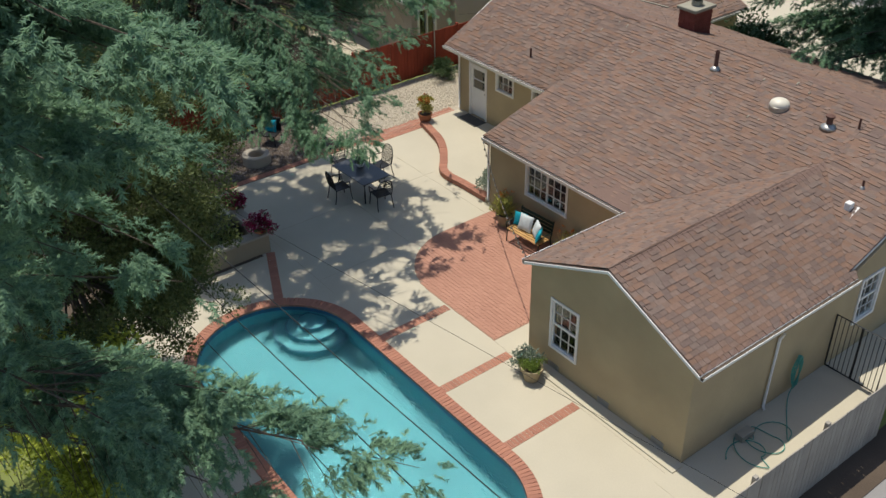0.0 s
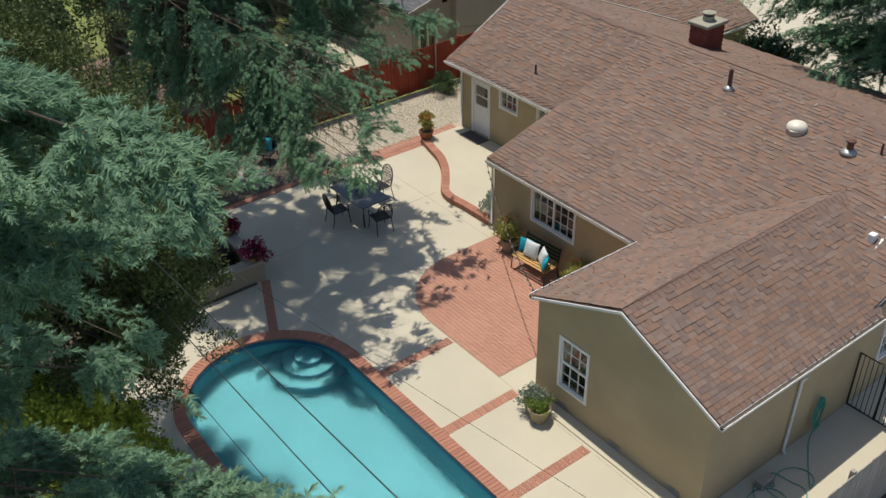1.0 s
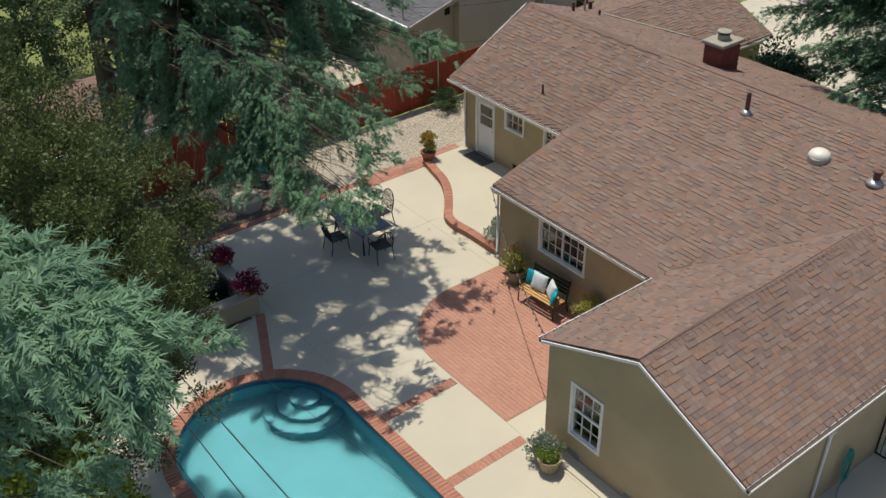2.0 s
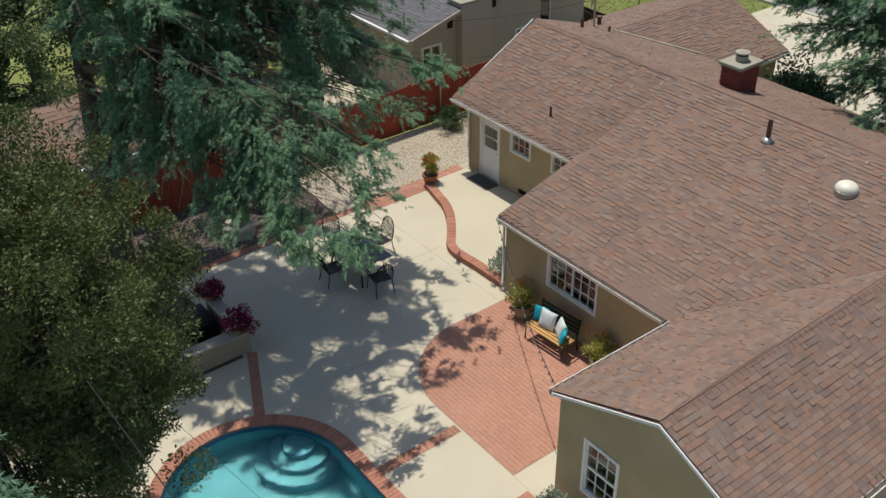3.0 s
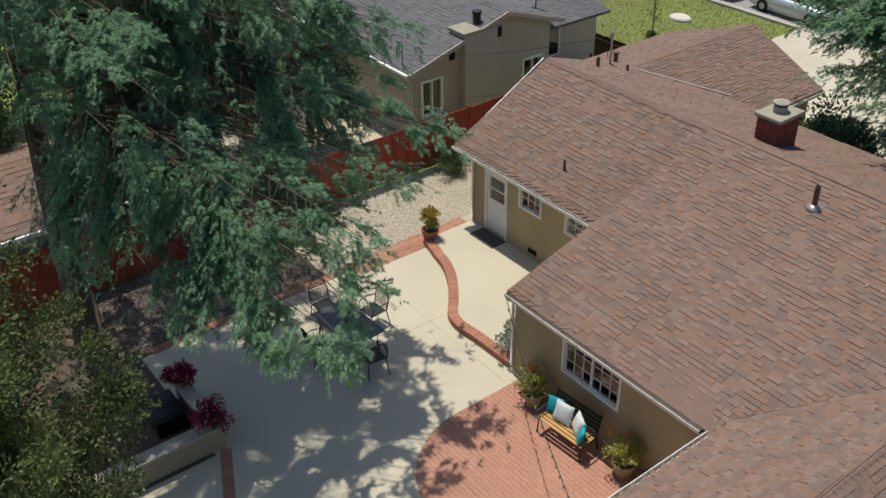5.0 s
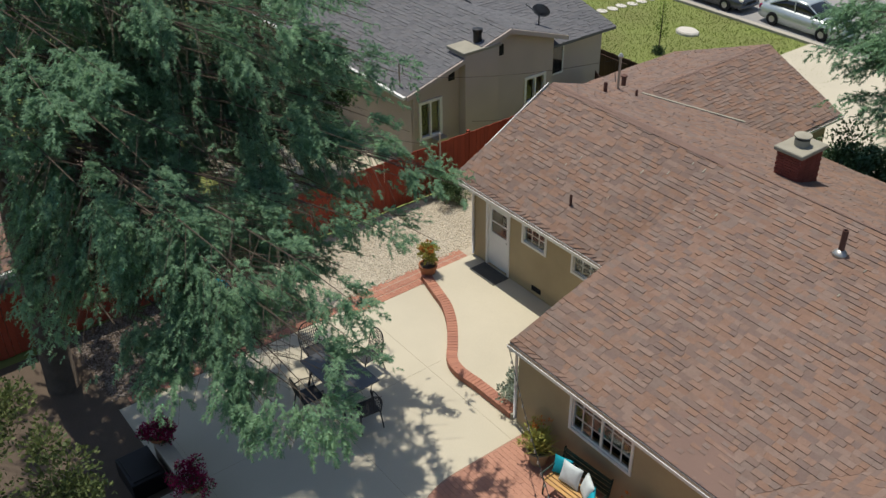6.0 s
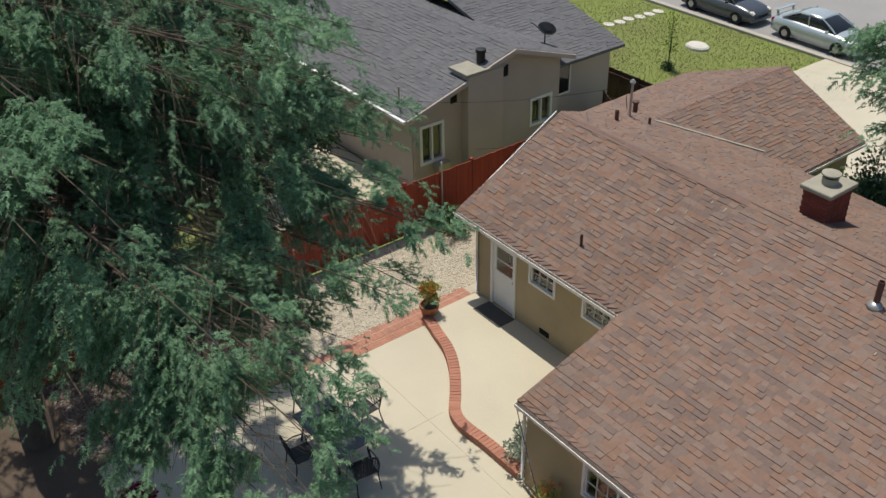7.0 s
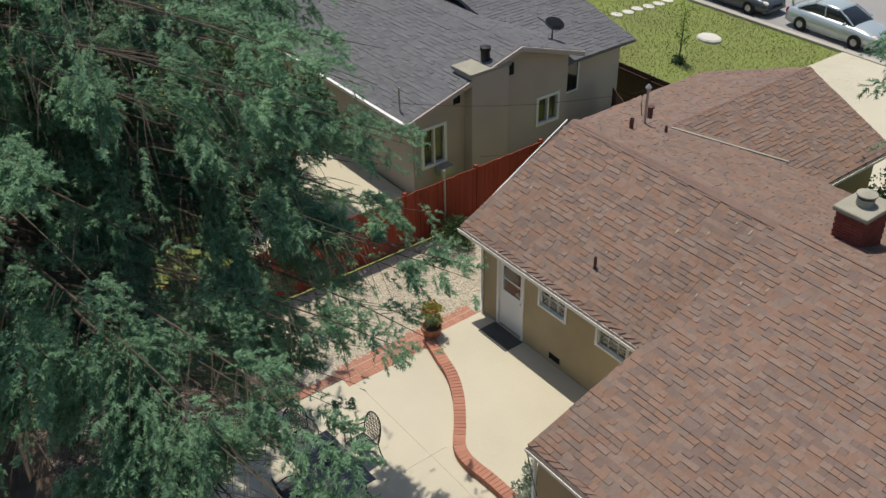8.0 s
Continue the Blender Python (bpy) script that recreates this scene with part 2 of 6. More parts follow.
# ---- mesh helpers ----
class Build:
    """Collects vertices and faces of one mesh."""

    def __init__(self):
        self.v, self.f = [], []

    def add(self, verts, faces):
        n = len(self.v)
        self.v += [tuple(p) for p in verts]
        self.f += [tuple(n + i for i in face) for face in faces]
        return self

    def box(self, x0, x1, y0, y1, z0, z1):
        v = [(x, y, z) for z in (z0, z1) for y in (y0, y1) for x in (x0, x1)]
        return self.add(v, [(0, 2, 3, 1), (4, 5, 7, 6), (0, 1, 5, 4), (2, 6, 7, 3), (0, 4, 6, 2), (1, 3, 7, 5)])

    def prism(self, poly, z0, z1):
        n = len(poly)
        v = [(x, y, z0) for x, y in poly] + [(x, y, z1) for x, y in poly]
        return self.add(v, [tuple(range(n - 1, -1, -1)), tuple(range(n, 2 * n))]
                        + [(i, (i + 1) % n, n + (i + 1) % n, n + i) for i in range(n)])

    def slab(self, poly, down):
        """A plate under a 3D polygon that is wound counterclockwise seen from above."""
        n = len(poly)
        v = [tuple(p) for p in poly] + [(p[0], p[1], p[2] - down) for p in poly]
        return self.add(v, [tuple(range(n)), tuple(range(2 * n - 1, n - 1, -1))]
                        + [(i, n + i, n + (i + 1) % n, (i + 1) % n) for i in range(n)])

    def lathe(self, profile, at=(0, 0, 0), n=20, squash=1.0):
        v, f = [], []
        for r, z in profile:
            for k in range(n):
                a = 2 * math.pi * k / n
                v.append((at[0] + r * math.cos(a), at[1] + squash * r * math.sin(a), at[2] + z))
        for i in range(len(profile) - 1):
            for k in range(n):
                f.append((i * n + k, i * n + (k + 1) % n, (i + 1) * n + (k + 1) % n, (i + 1) * n + k))
        f.append(tuple(range(n - 1, -1, -1)))
        m = (len(profile) - 1) * n
        f.append(tuple(range(m, m + n)))
        return self.add(v, f)

    def tube(self, points, radii, n=8):
        pts = [Vector([float(q) for q in p]) for p in points]
        if not hasattr(radii, "__len__"):
            radii = [radii] * len(pts)
        v, f = [], []
        for i, p in enumerate(pts):
            d = (pts[min(i + 1, len(pts) - 1)] - pts[max(i - 1, 0)]).normalized()
            side = d.cross(Vector((0, 0, 1)))
            side = side.normalized() if side.length > 1e-3 else Vector((1, 0, 0))
            up = side.cross(d)
            for k in range(n):
                a = 2 * math.pi * k / n
                v.append(p + float(radii[i]) * (math.cos(a) * side + math.sin(a) * up))
        for i in range(len(pts) - 1):
            for k in range(n):
                f.append((i * n + k, i * n + (k + 1) % n, (i + 1) * n + (k + 1) % n, (i + 1) * n + k))
        f.append(tuple(range(n)))
        f.append(tuple(range(len(pts) * n - 1, len(pts) * n - n - 1, -1)))
        return self.add(v, f)

    def mesh(self, name, mat, smooth=False):
        me = bpy.data.meshes.new(name)
        me.from_pydata(self.v, [], self.f)
        me.materials.append(M[mat])
        if smooth:
            me.polygons.foreach_set("use_smooth", [True] * len(me.polygons))
        me.update()
        return me


def part(name, build, mat, parent=None, label="", smooth=False, bevel=0.0):
    ob = new(name, build.mesh(name, mat, smooth))
    if parent:
        ob.parent = parent
    if bevel:
        b = ob.modifiers.new("bevel", "BEVEL")
        b.width, b.segments, b.limit_method = bevel, 2, "ANGLE"
    return tagged(ob, label)


def root(name, at, label, category, group="", turn=0.0, kind=""):
    ob = new(name)
    ob.empty_display_size = 0.2
    ob.matrix_basis = pose(*at, 0, 0, turn)
    return tagged(ob, label, category, group, kind)


def piece(name, me, parent, m):
    ob = new(name, me)
    ob.parent = parent
    ob.matrix_basis = m
    return ob


def tri_mesh(name, verts, faces, mat, parent=None):
    """A mesh of many triangles from arrays."""
    me = bpy.data.meshes.new(name)
    nv, nf = len(verts), len(faces)
    me.vertices.add(nv)
    me.vertices.foreach_set("co", np.asarray(verts, dtype=np.float32).ravel())
    me.loops.add(nf * 3)
    me.loops.foreach_set("vertex_index", np.asarray(faces, dtype=np.int32).ravel())
    me.polygons.add(nf)
    me.polygons.foreach_set("loop_start", np.arange(0, nf * 3, 3, dtype=np.int32))
    me.update(calc_edges=True)
    me.materials.append(M[mat])
    ob = new(name, me)
    if parent:
        ob.parent = parent
    return ob


def scatter(template, faces, axes, places):
    """Copies of a template at places, each turned by its 3x3 axes, as arrays."""
    v = np.einsum("nij,vj->nvi", axes, template) + places[:, None, :]
    n, k = len(places), len(template)
    f = faces[None] + (np.arange(n) * k)[:, None, None]
    return v.reshape(-1, 3), f.reshape(-1, 3)


def turns(rng, d, roll=True, size=None):
    """3x3 axes whose first column points along d."""
    d = d / np.linalg.norm(d, axis=1, keepdims=True)
    ref = np.tile([0.0, 0.0, 1.0], (len(d), 1)) + rng.normal(0, 0.35 if roll is False else 3.0, d.shape)
    y = np.cross(ref, d)
    y /= np.linalg.norm(y, axis=1, keepdims=True) + 1e-9
    z = np.cross(d, y)
    s = np.ones(len(d)) if size is None else size
    return np.stack([d, y, z], axis=2) * s[:, None, None]


def smooth_line(points, steps=6):
    """A Catmull-Rom line through points."""
    p = [Vector(q) for q in points]
    p = [2 * p[0] - p[1]] + p + [2 * p[-1] - p[-2]]
    out = []
    for i in range(1, len(p) - 2):
        for k in range(steps):
            t = k / steps
            out.append(0.5 * (2 * p[i] + (p[i + 1] - p[i - 1]) * t + (2 * p[i - 1] - 5 * p[i] + 4 * p[i + 1] - p[i + 2]) * t * t
                              + (3 * p[i] - p[i - 1] - 3 * p[i + 1] + p[i + 2]) * t ** 3))
    return out + [p[-2]]


# ---- ground ----
POOL_Y, POOL_W, POOL_E, POOL_R = 7.53, -15.35, -9.30, 1.97


def stadium(r, n=28):
    left = [(POOL_W + r * math.cos(a), POOL_Y + r * math.sin(a)) for a in np.linspace(math.pi / 2, 3 * math.pi / 2, n)]
    right = [(POOL_E + r * math.cos(a), POOL_Y + r * math.sin(a)) for a in np.linspace(-math.pi / 2, math.pi / 2, n)]
    return left + right


def ease(a, b, x):
    t = min(1.0, max(0.0, (x - a) / (b - a)))
    return t * t * (3 - 2 * t)


def ground_height(x, y):
    z = -0.05 - 1.2 * ease(-26.9, -28.6, x) * ease(12.0, 16.5, y)
    z -= 1.2 * ease(-5.62, -5.42, x) * (1 - ease(30, 34, y))
    front = -1.7 * ease(28.5, 34.0, y)
    z = min(z, front)
    if math.hypot(x - min(max(x, POOL_W), POOL_E), y - POOL_Y) < POOL_R + 0.25:
        z = -2.6
    return z


def build_ground():
    b = Build()
    xs = list(np.arange(-130, -50, 8)) + list(np.arange(-50, 12, 0.55)) + list(np.arange(12, 80, 8))
    ys = list(np.arange(-70, -6, 8)) + list(np.arange(-6, 50, 0.55)) + list(np.arange(50, 150, 8))
    v = [(x, y, ground_height(x, y)) for y in ys for x in xs]
    n = len(xs)
    f = [(j * n + i, j * n + i + 1, (j + 1) * n + i + 1, (j + 1) * n + i) for j in range(len(ys) - 1) for i in range(n - 1)]
    b.add(v, f)
    tagged(part("ground", b, "grass", smooth=True), "grass lawn with dry patches reaching past the houses", "lawn", kind="structure")


build_ground()


def flat_with_hole(name, outer, hole, z, mat):
    bm = bmesh.new()
    for loop in (outer, hole):
        vs = [bm.verts.new((x, y, z)) for x, y in loop]
        for i in range(len(vs)):
            bm.edges.new((vs[i], vs[(i + 1) % len(vs)]))
    bmesh.ops.triangle_fill(bm, use_beauty=True, edges=bm.edges[:])
    for f in bm.faces:
        if f.normal.z < 0:
            f.normal_flip()
    me = bpy.data.meshes.new(name)
    bm.to_mesh(me)
    bm.free()
    me.materials.append(M[mat])
    return new(name, me)


patio = flat_with_hole("patio", [(-23.4, 3.2), (-5.45, 3.2), (-5.45, 19.6), (-23.4, 19.6)], stadium(POOL_R + 0.15), 0.0, "concrete")
tagged(patio, "cream concrete patio with brick bands around the pool", "patio", kind="structure")
b = Build()
for x0, y0, x1, y1 in ((-23.3, 12.9, -17.3, 12.9), (-23.3, 15.6, -17.3, 15.6), (-20.3, 9.9, -20.3, 16.0), (-17.4, 9.9, -17.4, 12.3),
                       (-23.3, 9.9, -16.6, 9.9), (-12.5, 11.9, -7.0, 11.85)):
    dx, dy = x1 - x0, y1 - y0
    nx, ny = -dy / math.hypot(dx, dy) * 0.004, dx / math.hypot(dx, dy) * 0.004
    b.prism([(x0 - nx, y0 - ny), (x1 - nx, y1 - ny), (x1 + nx, y1 + ny), (x0 + nx, y0 + ny)], 0.001, 0.004)
part("joint", b, "joint", patio)

# rock garden between patio and fence
b = Build().box(-26.75, -23.4, 9.0, 24.0, -0.04, 0.0)
bed = tagged(part("rock_garden", b, "soil"), "gravel and bark garden bed beside the red fence", "garden bed", kind="structure")
b = Build().box(-26.72, -23.42, 14.6, 23.9, -0.02, 0.006)
tagged(part("gravel_strip", b, "gravel_bed"), "pale gravel strip beside the red fence", "gravel bed", kind="structure")
b = Build().box(-26.5, -19.4, 2.0, 9.3, -0.04, 0.015)
tagged(part("planting_bed", b, "soil"), "dark soil planting bed under the trees", "garden bed", kind="structure")


def pebbles(name, x0, x1, y0, y1, n, size, mat, label, seed):
    rng = np.random.default_rng(seed)
    t = np.array([(1, 0, 0), (-1, 0, 0), (0, 1, 0), (0, -1, 0), (0, 0, 1), (0, 0, -1)], float)
    f = np.array([(0, 2, 4), (2, 1, 4), (1, 3, 4), (3, 0, 4), (2, 0, 5), (1, 2, 5), (3, 1, 5), (0, 3, 5)])
    p = np.column_stack([rng.uniform(x0, x1, n), rng.uniform(y0, y1, n), rng.uniform(0.0, 0.012, n)])
    a = turns(rng, rng.normal(0, 1, (n, 3)), True, rng.uniform(0.5, 1.3, n) * size)
    a[:, 2, :] *= 0.55
    v, fs = scatter(t, f, a, p)
    tagged(tri_mesh(name, v, fs, mat), label, "gravel", kind="stuff")


pebbles("gravel", -26.7, -23.75, 14.6, 23.8, 15000, 0.032, "gravel", "pale cream pea gravel beside the red fence", 1)
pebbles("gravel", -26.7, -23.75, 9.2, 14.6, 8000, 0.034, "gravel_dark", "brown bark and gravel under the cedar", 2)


# ---- pool ----
def build_pool():
    pool = root("swimming_pool", (0, 0, 0), "bright turquoise plaster pool with rounded ends and brick coping", "swimming pool")
    n = 28
    rim = stadium(POOL_R, n)
    b = Build()
    k = len(rim)
    v = [(x, y, 0.0) for x, y in rim] + [(x, y, -0.72 - 0.07 * (x + 17.3)) for x, y in rim] + [(x, y, -0.82 - 0.07 * (x + 17.3)) for x, y in stadium(POOL_R - 0.25, n)]
    b.add(v, [(i, (i + 1) % k, k + (i + 1) % k, k + i) for i in range(k)]
          + [(k + i, k + (i + 1) % k, 2 * k + (i + 1) % k, 2 * k + i) for i in range(k)] + [tuple(range(2 * k, 3 * k))])
    part("basin", b, "plaster", pool)
    b = Build()
    inner = stadium(POOL_R - 0.012, n)
    v = [(x, y, -0.02) for x, y in inner] + [(x, y, -0.15) for x, y in inner]
    b.add(v, [(i, (i + 1) % k, k + (i + 1) % k, k + i) for i in range(k)])
    part("tile_band", b, "tile", pool, "dark blue waterline tile band")
    b = Build().add([(x, y, -0.11) for x, y in stadium(POOL_R - 0.006, n)], [tuple(range(k))])
    w = part("water", b, "water", pool, "clear rippled water")
    w.visible_shadow = False
    # curved entry steps in the rounded corner
    cx, cy = -16.25, 8.97
    for r, z in ((1.02, -0.62), (0.69, -0.44), (0.36, -0.26)):
        b = Build()
        ring = []
        for q in range(30):
            a = 2 * math.pi * q / 30
            x, y = cx + r * math.cos(a), cy + r * math.sin(a)
            dx, dy = x - max(x, POOL_W) if x < POOL_W else 0, y - POOL_Y
            d = math.hypot(dx, dy)
            if d > POOL_R - 0.01:
                s = (POOL_R - 0.01) / d
                x, y = x - dx + dx * s, POOL_Y + dy * s
            ring.append((x, y))
        b.prism(ring, -1.3, z)
        step = part("pool_step", b, "plaster", pool)
        b = Build()
        b.tube([(x, y, z + 0.006) for x, y in ring + ring[:1]], 0.014, 6)
        part("step_edge", b, "tile", step, "dark tile edge line")
    # coping
    me = Build().box(-0.046, 0.046, -0.155, 0.155, -0.045, 0.035).mesh("brick", "brick")
    r = POOL_R + 0.145
    straight = POOL_E - POOL_W
    total = 2 * straight + 2 * math.pi * r
    count = int(total / 0.1)
    for i in range(count):
        s = total * i / count
        if s < straight:
            x, y, a = POOL_W + s, POOL_Y + r, 0
        elif s < straight + math.pi * r:
            t = (s - straight) / r
            x, y, a = POOL_E + r * math.sin(t), POOL_Y + r * math.cos(t), -t
        elif s < 2 * straight + math.pi * r:
            x, y, a = POOL_E - (s - straight - math.pi * r), POOL_Y - r, math.pi
        else:
            t = (s - 2 * straight - math.pi * r) / r
            x, y, a = POOL_W - r * math.sin(t), POOL_Y - r * math.cos(t), math.pi - t
        piece("coping_brick", me, pool, pose(x, y, random.uniform(-0.003, 0.003), 0, 0, math.degrees(a)))
    return pool


build_pool()


def brick_band(x0, y0, x1, y1, width, label):
    """A band of bricks set across its length in the concrete."""
    band = root("brick_band", (x0, y0, 0), label, "brick band", "brick bands in the patio")
    length = math.hypot(x1 - x0, y1 - y0)
    a = math.degrees(math.atan2(y1 - y0, x1 - x0))
    me = Build().box(-0.046, 0.046, -width / 2, width / 2, -0.03, 0.008).mesh("brick", "brick")
    n = int(length / 0.1)
    for i in range(n):
        d = (i + 0.5) * length / n
        piece("brick", me, band, pose(d * math.cos(radians(a)), d * math.sin(radians(a)), random.uniform(-0.002, 0.002), 0, 0, a))


red_band = "narrow red brick band set flush in the concrete"
for x in (-14.30, -11.88, -9.60):
    brick_band(x, 9.78, x, 11.86, 0.25, red_band)
brick_band(-17.08, 8.52, -19.45, 9.55, 0.24, red_band)
brick_band(-11.9, 5.28, -11.9, 3.3, 0.25, red_band)
brick_band(-23.55, 9.6, -23.55, 15.4, 0.24, "low red brick edging beside the gravel bed")
for x in (-23.72, -23.47, -23.22):
    brick_band(x, 15.4, x, 19.3, 0.23, "wide red brick band beside the pale gravel")

# raised landing with a curved brick step
EDGE = smooth_line([(-23.25, 17.62, 0), (-22.5, 17.42, 0), (-21.85, 17.24, 0), (-21.2, 16.90, 0), (-20.55, 16.42, 0), (-20.08, 16.05, 0),
                    (-19.6, 15.93, 0), (-18.9, 15.98, 0), (-17.75, 16.0, 0)], 6)
b = Build().prism([(-23.25, 19.5)] + [(p.x, p.y) for p in EDGE] + [(-17.6, 19.5)], -0.02, 0.145)
landing = tagged(part("landing", b, "concrete"), "raised cream concrete landing at the back door", "landing", kind="structure")
me = Build().box(-0.047, 0.047, -0.13, 0.13, -0.13, 0.022).mesh("brick", "brick")
step = root("brick_step", (0, 0, 0.15), "curved red brick step edge of the raised landing", "step")
dist, nextd = 0.0, 0.05
for p, q in zip(EDGE, EDGE[1:]):
    seg = (q - p).length
    while nextd < dist + seg:
        c = p.lerp(q, (nextd - dist) / seg)
        d = (q - p).normalized()
        n = Vector((-d.y, d.x, 0))
        c = c + n * 0.1
        piece("brick", me, step, pose(c.x, c.y, random.uniform(-0.003, 0.003), 0, 0, math.degrees(math.atan2(d.y, d.x))))
        nextd += 0.102
    dist += seg

# brick sitting area
court = root("brick_court", (0, 0, 0), "salmon red brick court with a rounded corner", "brick paving")
b = Build()
arc = [(-15.1 + 2.17 * math.cos(a), 14.07 + 2.17 * math.sin(a)) for a in np.linspace(math.pi, 1.5 * math.pi, 14)]
b.prism([(-17.27, 16.1)] + arc + [(-12.5, 11.9), (-12.5, 16.1)], -0.03, 0.004)
part("mortar_bed", b, "joint_red", court)


def court_edge(y):
    """The court's rounded side at this depth."""
    return -17.24 if y > 14.07 else -15.1 - math.sqrt(max(0.0, 2.14 ** 2 - (14.07 - y) ** 2))


me = Build().box(-0.107, 0.107, -0.052, 0.052, -0.02, 0.010).mesh("brick", "paver")
rest, made = Build(), 0
for j in range(40):
    for i in range(24):
        x, y = -17.3 + i * 0.22 + (0.11 if j % 2 else 0), 11.99 + j * 0.11
        a, c = max(x - 0.107, court_edge(y)), min(x + 0.107, -12.53)
        if c - a > 0.03 and y < 16.04:
            dz = random.uniform(-0.002, 0.002)
            if y < 13.4 and made < 295 and c - a > 0.21:
                piece("brick", me, court, pose(x, y, dz, 0, 0, random.uniform(-0.6, 0.6)))
                made += 1
            else:
                rest.box(a, c, y - 0.052, y + 0.052, -0.02, 0.010 + dz)
tagged(part("brick_field", rest, "paver_rest", court), kind="stuff")


# ---- roofs ----
def shingles(name, poly, up, parent, mat, pieces=None, exposure=0.125, width=0.25, seed=0):
    """Courses of tabs on a convex sloping polygon; up is the slope's upward direction in plan."""
    rng = random.Random(seed)
    P = [Vector(p) for p in poly]
    nrm = Vector((0, 0, 0))
    for p, q in zip(P, P[1:] + P[:1]):
        nrm += p.cross(q)
    nrm.normalize()
    if nrm.z < 0:
        nrm.negate()
    v = Vector((up[0], up[1], 0))
    v = (v - nrm * v.dot(nrm)).normalized()
    u = v.cross(nrm).normalized()
    o = P[0] + nrm * 0.008
    flat = [((p - o).dot(u), (p - o).dot(v)) for p in P]

    def span(h):
        xs = []
        for (a, c), (d, e) in zip(flat, flat[1:] + flat[:1]):
            if abs(e - c) > 1e-9 and min(c, e) - 1e-6 <= h <= max(c, e) + 1e-6:
                xs.append(a + (d - a) * (h - c) / (e - c))
        return (min(xs), max(xs)) if len(xs) > 1 else None

    h0, h1 = min(q[1] for q in flat), max(q[1] for q in flat)
    out = Build()
    shared = None
    made = 0
    h = h0 + 1e-4
    while h < h1 - 0.02:
        t = min(h + exposure, h1 - 1e-4)
        lo, hi = span(h), span(t)
        if lo and hi:
            x = min(lo[0], hi[0]) - rng.random() * width
            end = max(lo[1], hi[1])
            while x < end:
                w = width * rng.choice((0.55, 0.75, 0.9, 1.15))
                a, c = max(x, lo[0]), min(x + w - 0.004, lo[1])
                a2, c2 = max(x, hi[0]), min(x + w - 0.004, hi[1])
                if c - a > 0.01 or c2 - a2 > 0.01:
                    c, c2 = max(c, a), max(c2, a2)
                    thick = rng.uniform(0.017, 0.024) if rng.random() < 0.5 else rng.uniform(0.006, 0.010)
                    q = [(a, h, 0.0), (c, h, 0.0), (c2, t, 0.0), (a2, t, 0.0), (a, h - 0.004, thick), (c, h - 0.004, thick), (c2, t, 0.005), (a2, t, 0.005)]
                    faces = [(4, 5, 6, 7), (0, 1, 5, 4), (1, 2, 6, 5), (3, 0, 4, 7)]
                    if pieces and made < pieces and a == x and a2 == x and c == c2 == x + w - 0.004:
                        if shared is None:
                            shared = Build().add([(0, 0, 0), (1, 0, 0), (1, 1, 0), (0, 1, 0), (0, -0.02, 0.015), (1, -0.02, 0.015), (1, 1, 0.005), (0, 1, 0.005)], faces).mesh("shingle", mat + "_piece")
                        place = o + u * a + v * h
                        m = Matrix(((u.x * (c - a), v.x * (t - h), nrm.x, place.x), (u.y * (c - a), v.y * (t - h), nrm.y, place.y),
                                    (u.z * (c - a), v.z * (t - h), nrm.z, place.z), (0, 0, 0, 1)))
                        piece("shingle", shared, parent, m)
                        made += 1
                    else:
                        out.add([o + u * q0 + v * q1 + nrm * q2 for q0, q1, q2 in q], faces)
                x += w
        h += exposure
    tagged(part(name, out, mat, parent), kind="stuff")


def ridge_caps(points, parent, mat, half=0.15, slope=0.35):
    """Overlapping cap shingles along a ridge."""
    b = Build()
    for p, q in zip(points, points[1:]):
        p, q = Vector(p), Vector(q)
        d = (q - p)
        n = max(1, int(d.length / 0.16))
        e = d.normalized()
        s = Vector((-e.y, e.x, 0)).normalized()
        for i in range(n):
            a, c = p + d * (i / n), p + d * ((i + 1.15) / n)
            lift = 0.016
            dn = Vector((0, 0, -half * slope))
            v = [a + s * half + dn + Vector((0, 0, lift)), a + Vector((0, 0, lift + 0.010)), a - s * half + dn + Vector((0, 0, lift)),
                 c + s * half + dn + Vector((0, 0, 0.006)), c + Vector((0, 0, 0.016)), c - s * half + dn + Vector((0, 0, 0.006))]
            b.add(v, [(0, 1, 4, 3), (1, 2, 5, 4), (0, 2, 1)])
    return tagged(part("ridge_cap", b, mat, parent), kind="stuff")


# ---- main house ----
house = root("house", (-12, 18, 0), "single-storey olive stucco house with brown shingle roof", "house")
HOUSE = Matrix.Translation((12, -18, 0))


def hp(name, build, mat, parent=None, label="", smooth=False, bevel=0.0):
    """A part of the house given in world places."""
    build.v = [(x + 12, y - 18, z) for x, y, z in build.v] if parent in (None, house) else build.v
    return part(name, build, mat, parent or house, label, smooth, bevel)


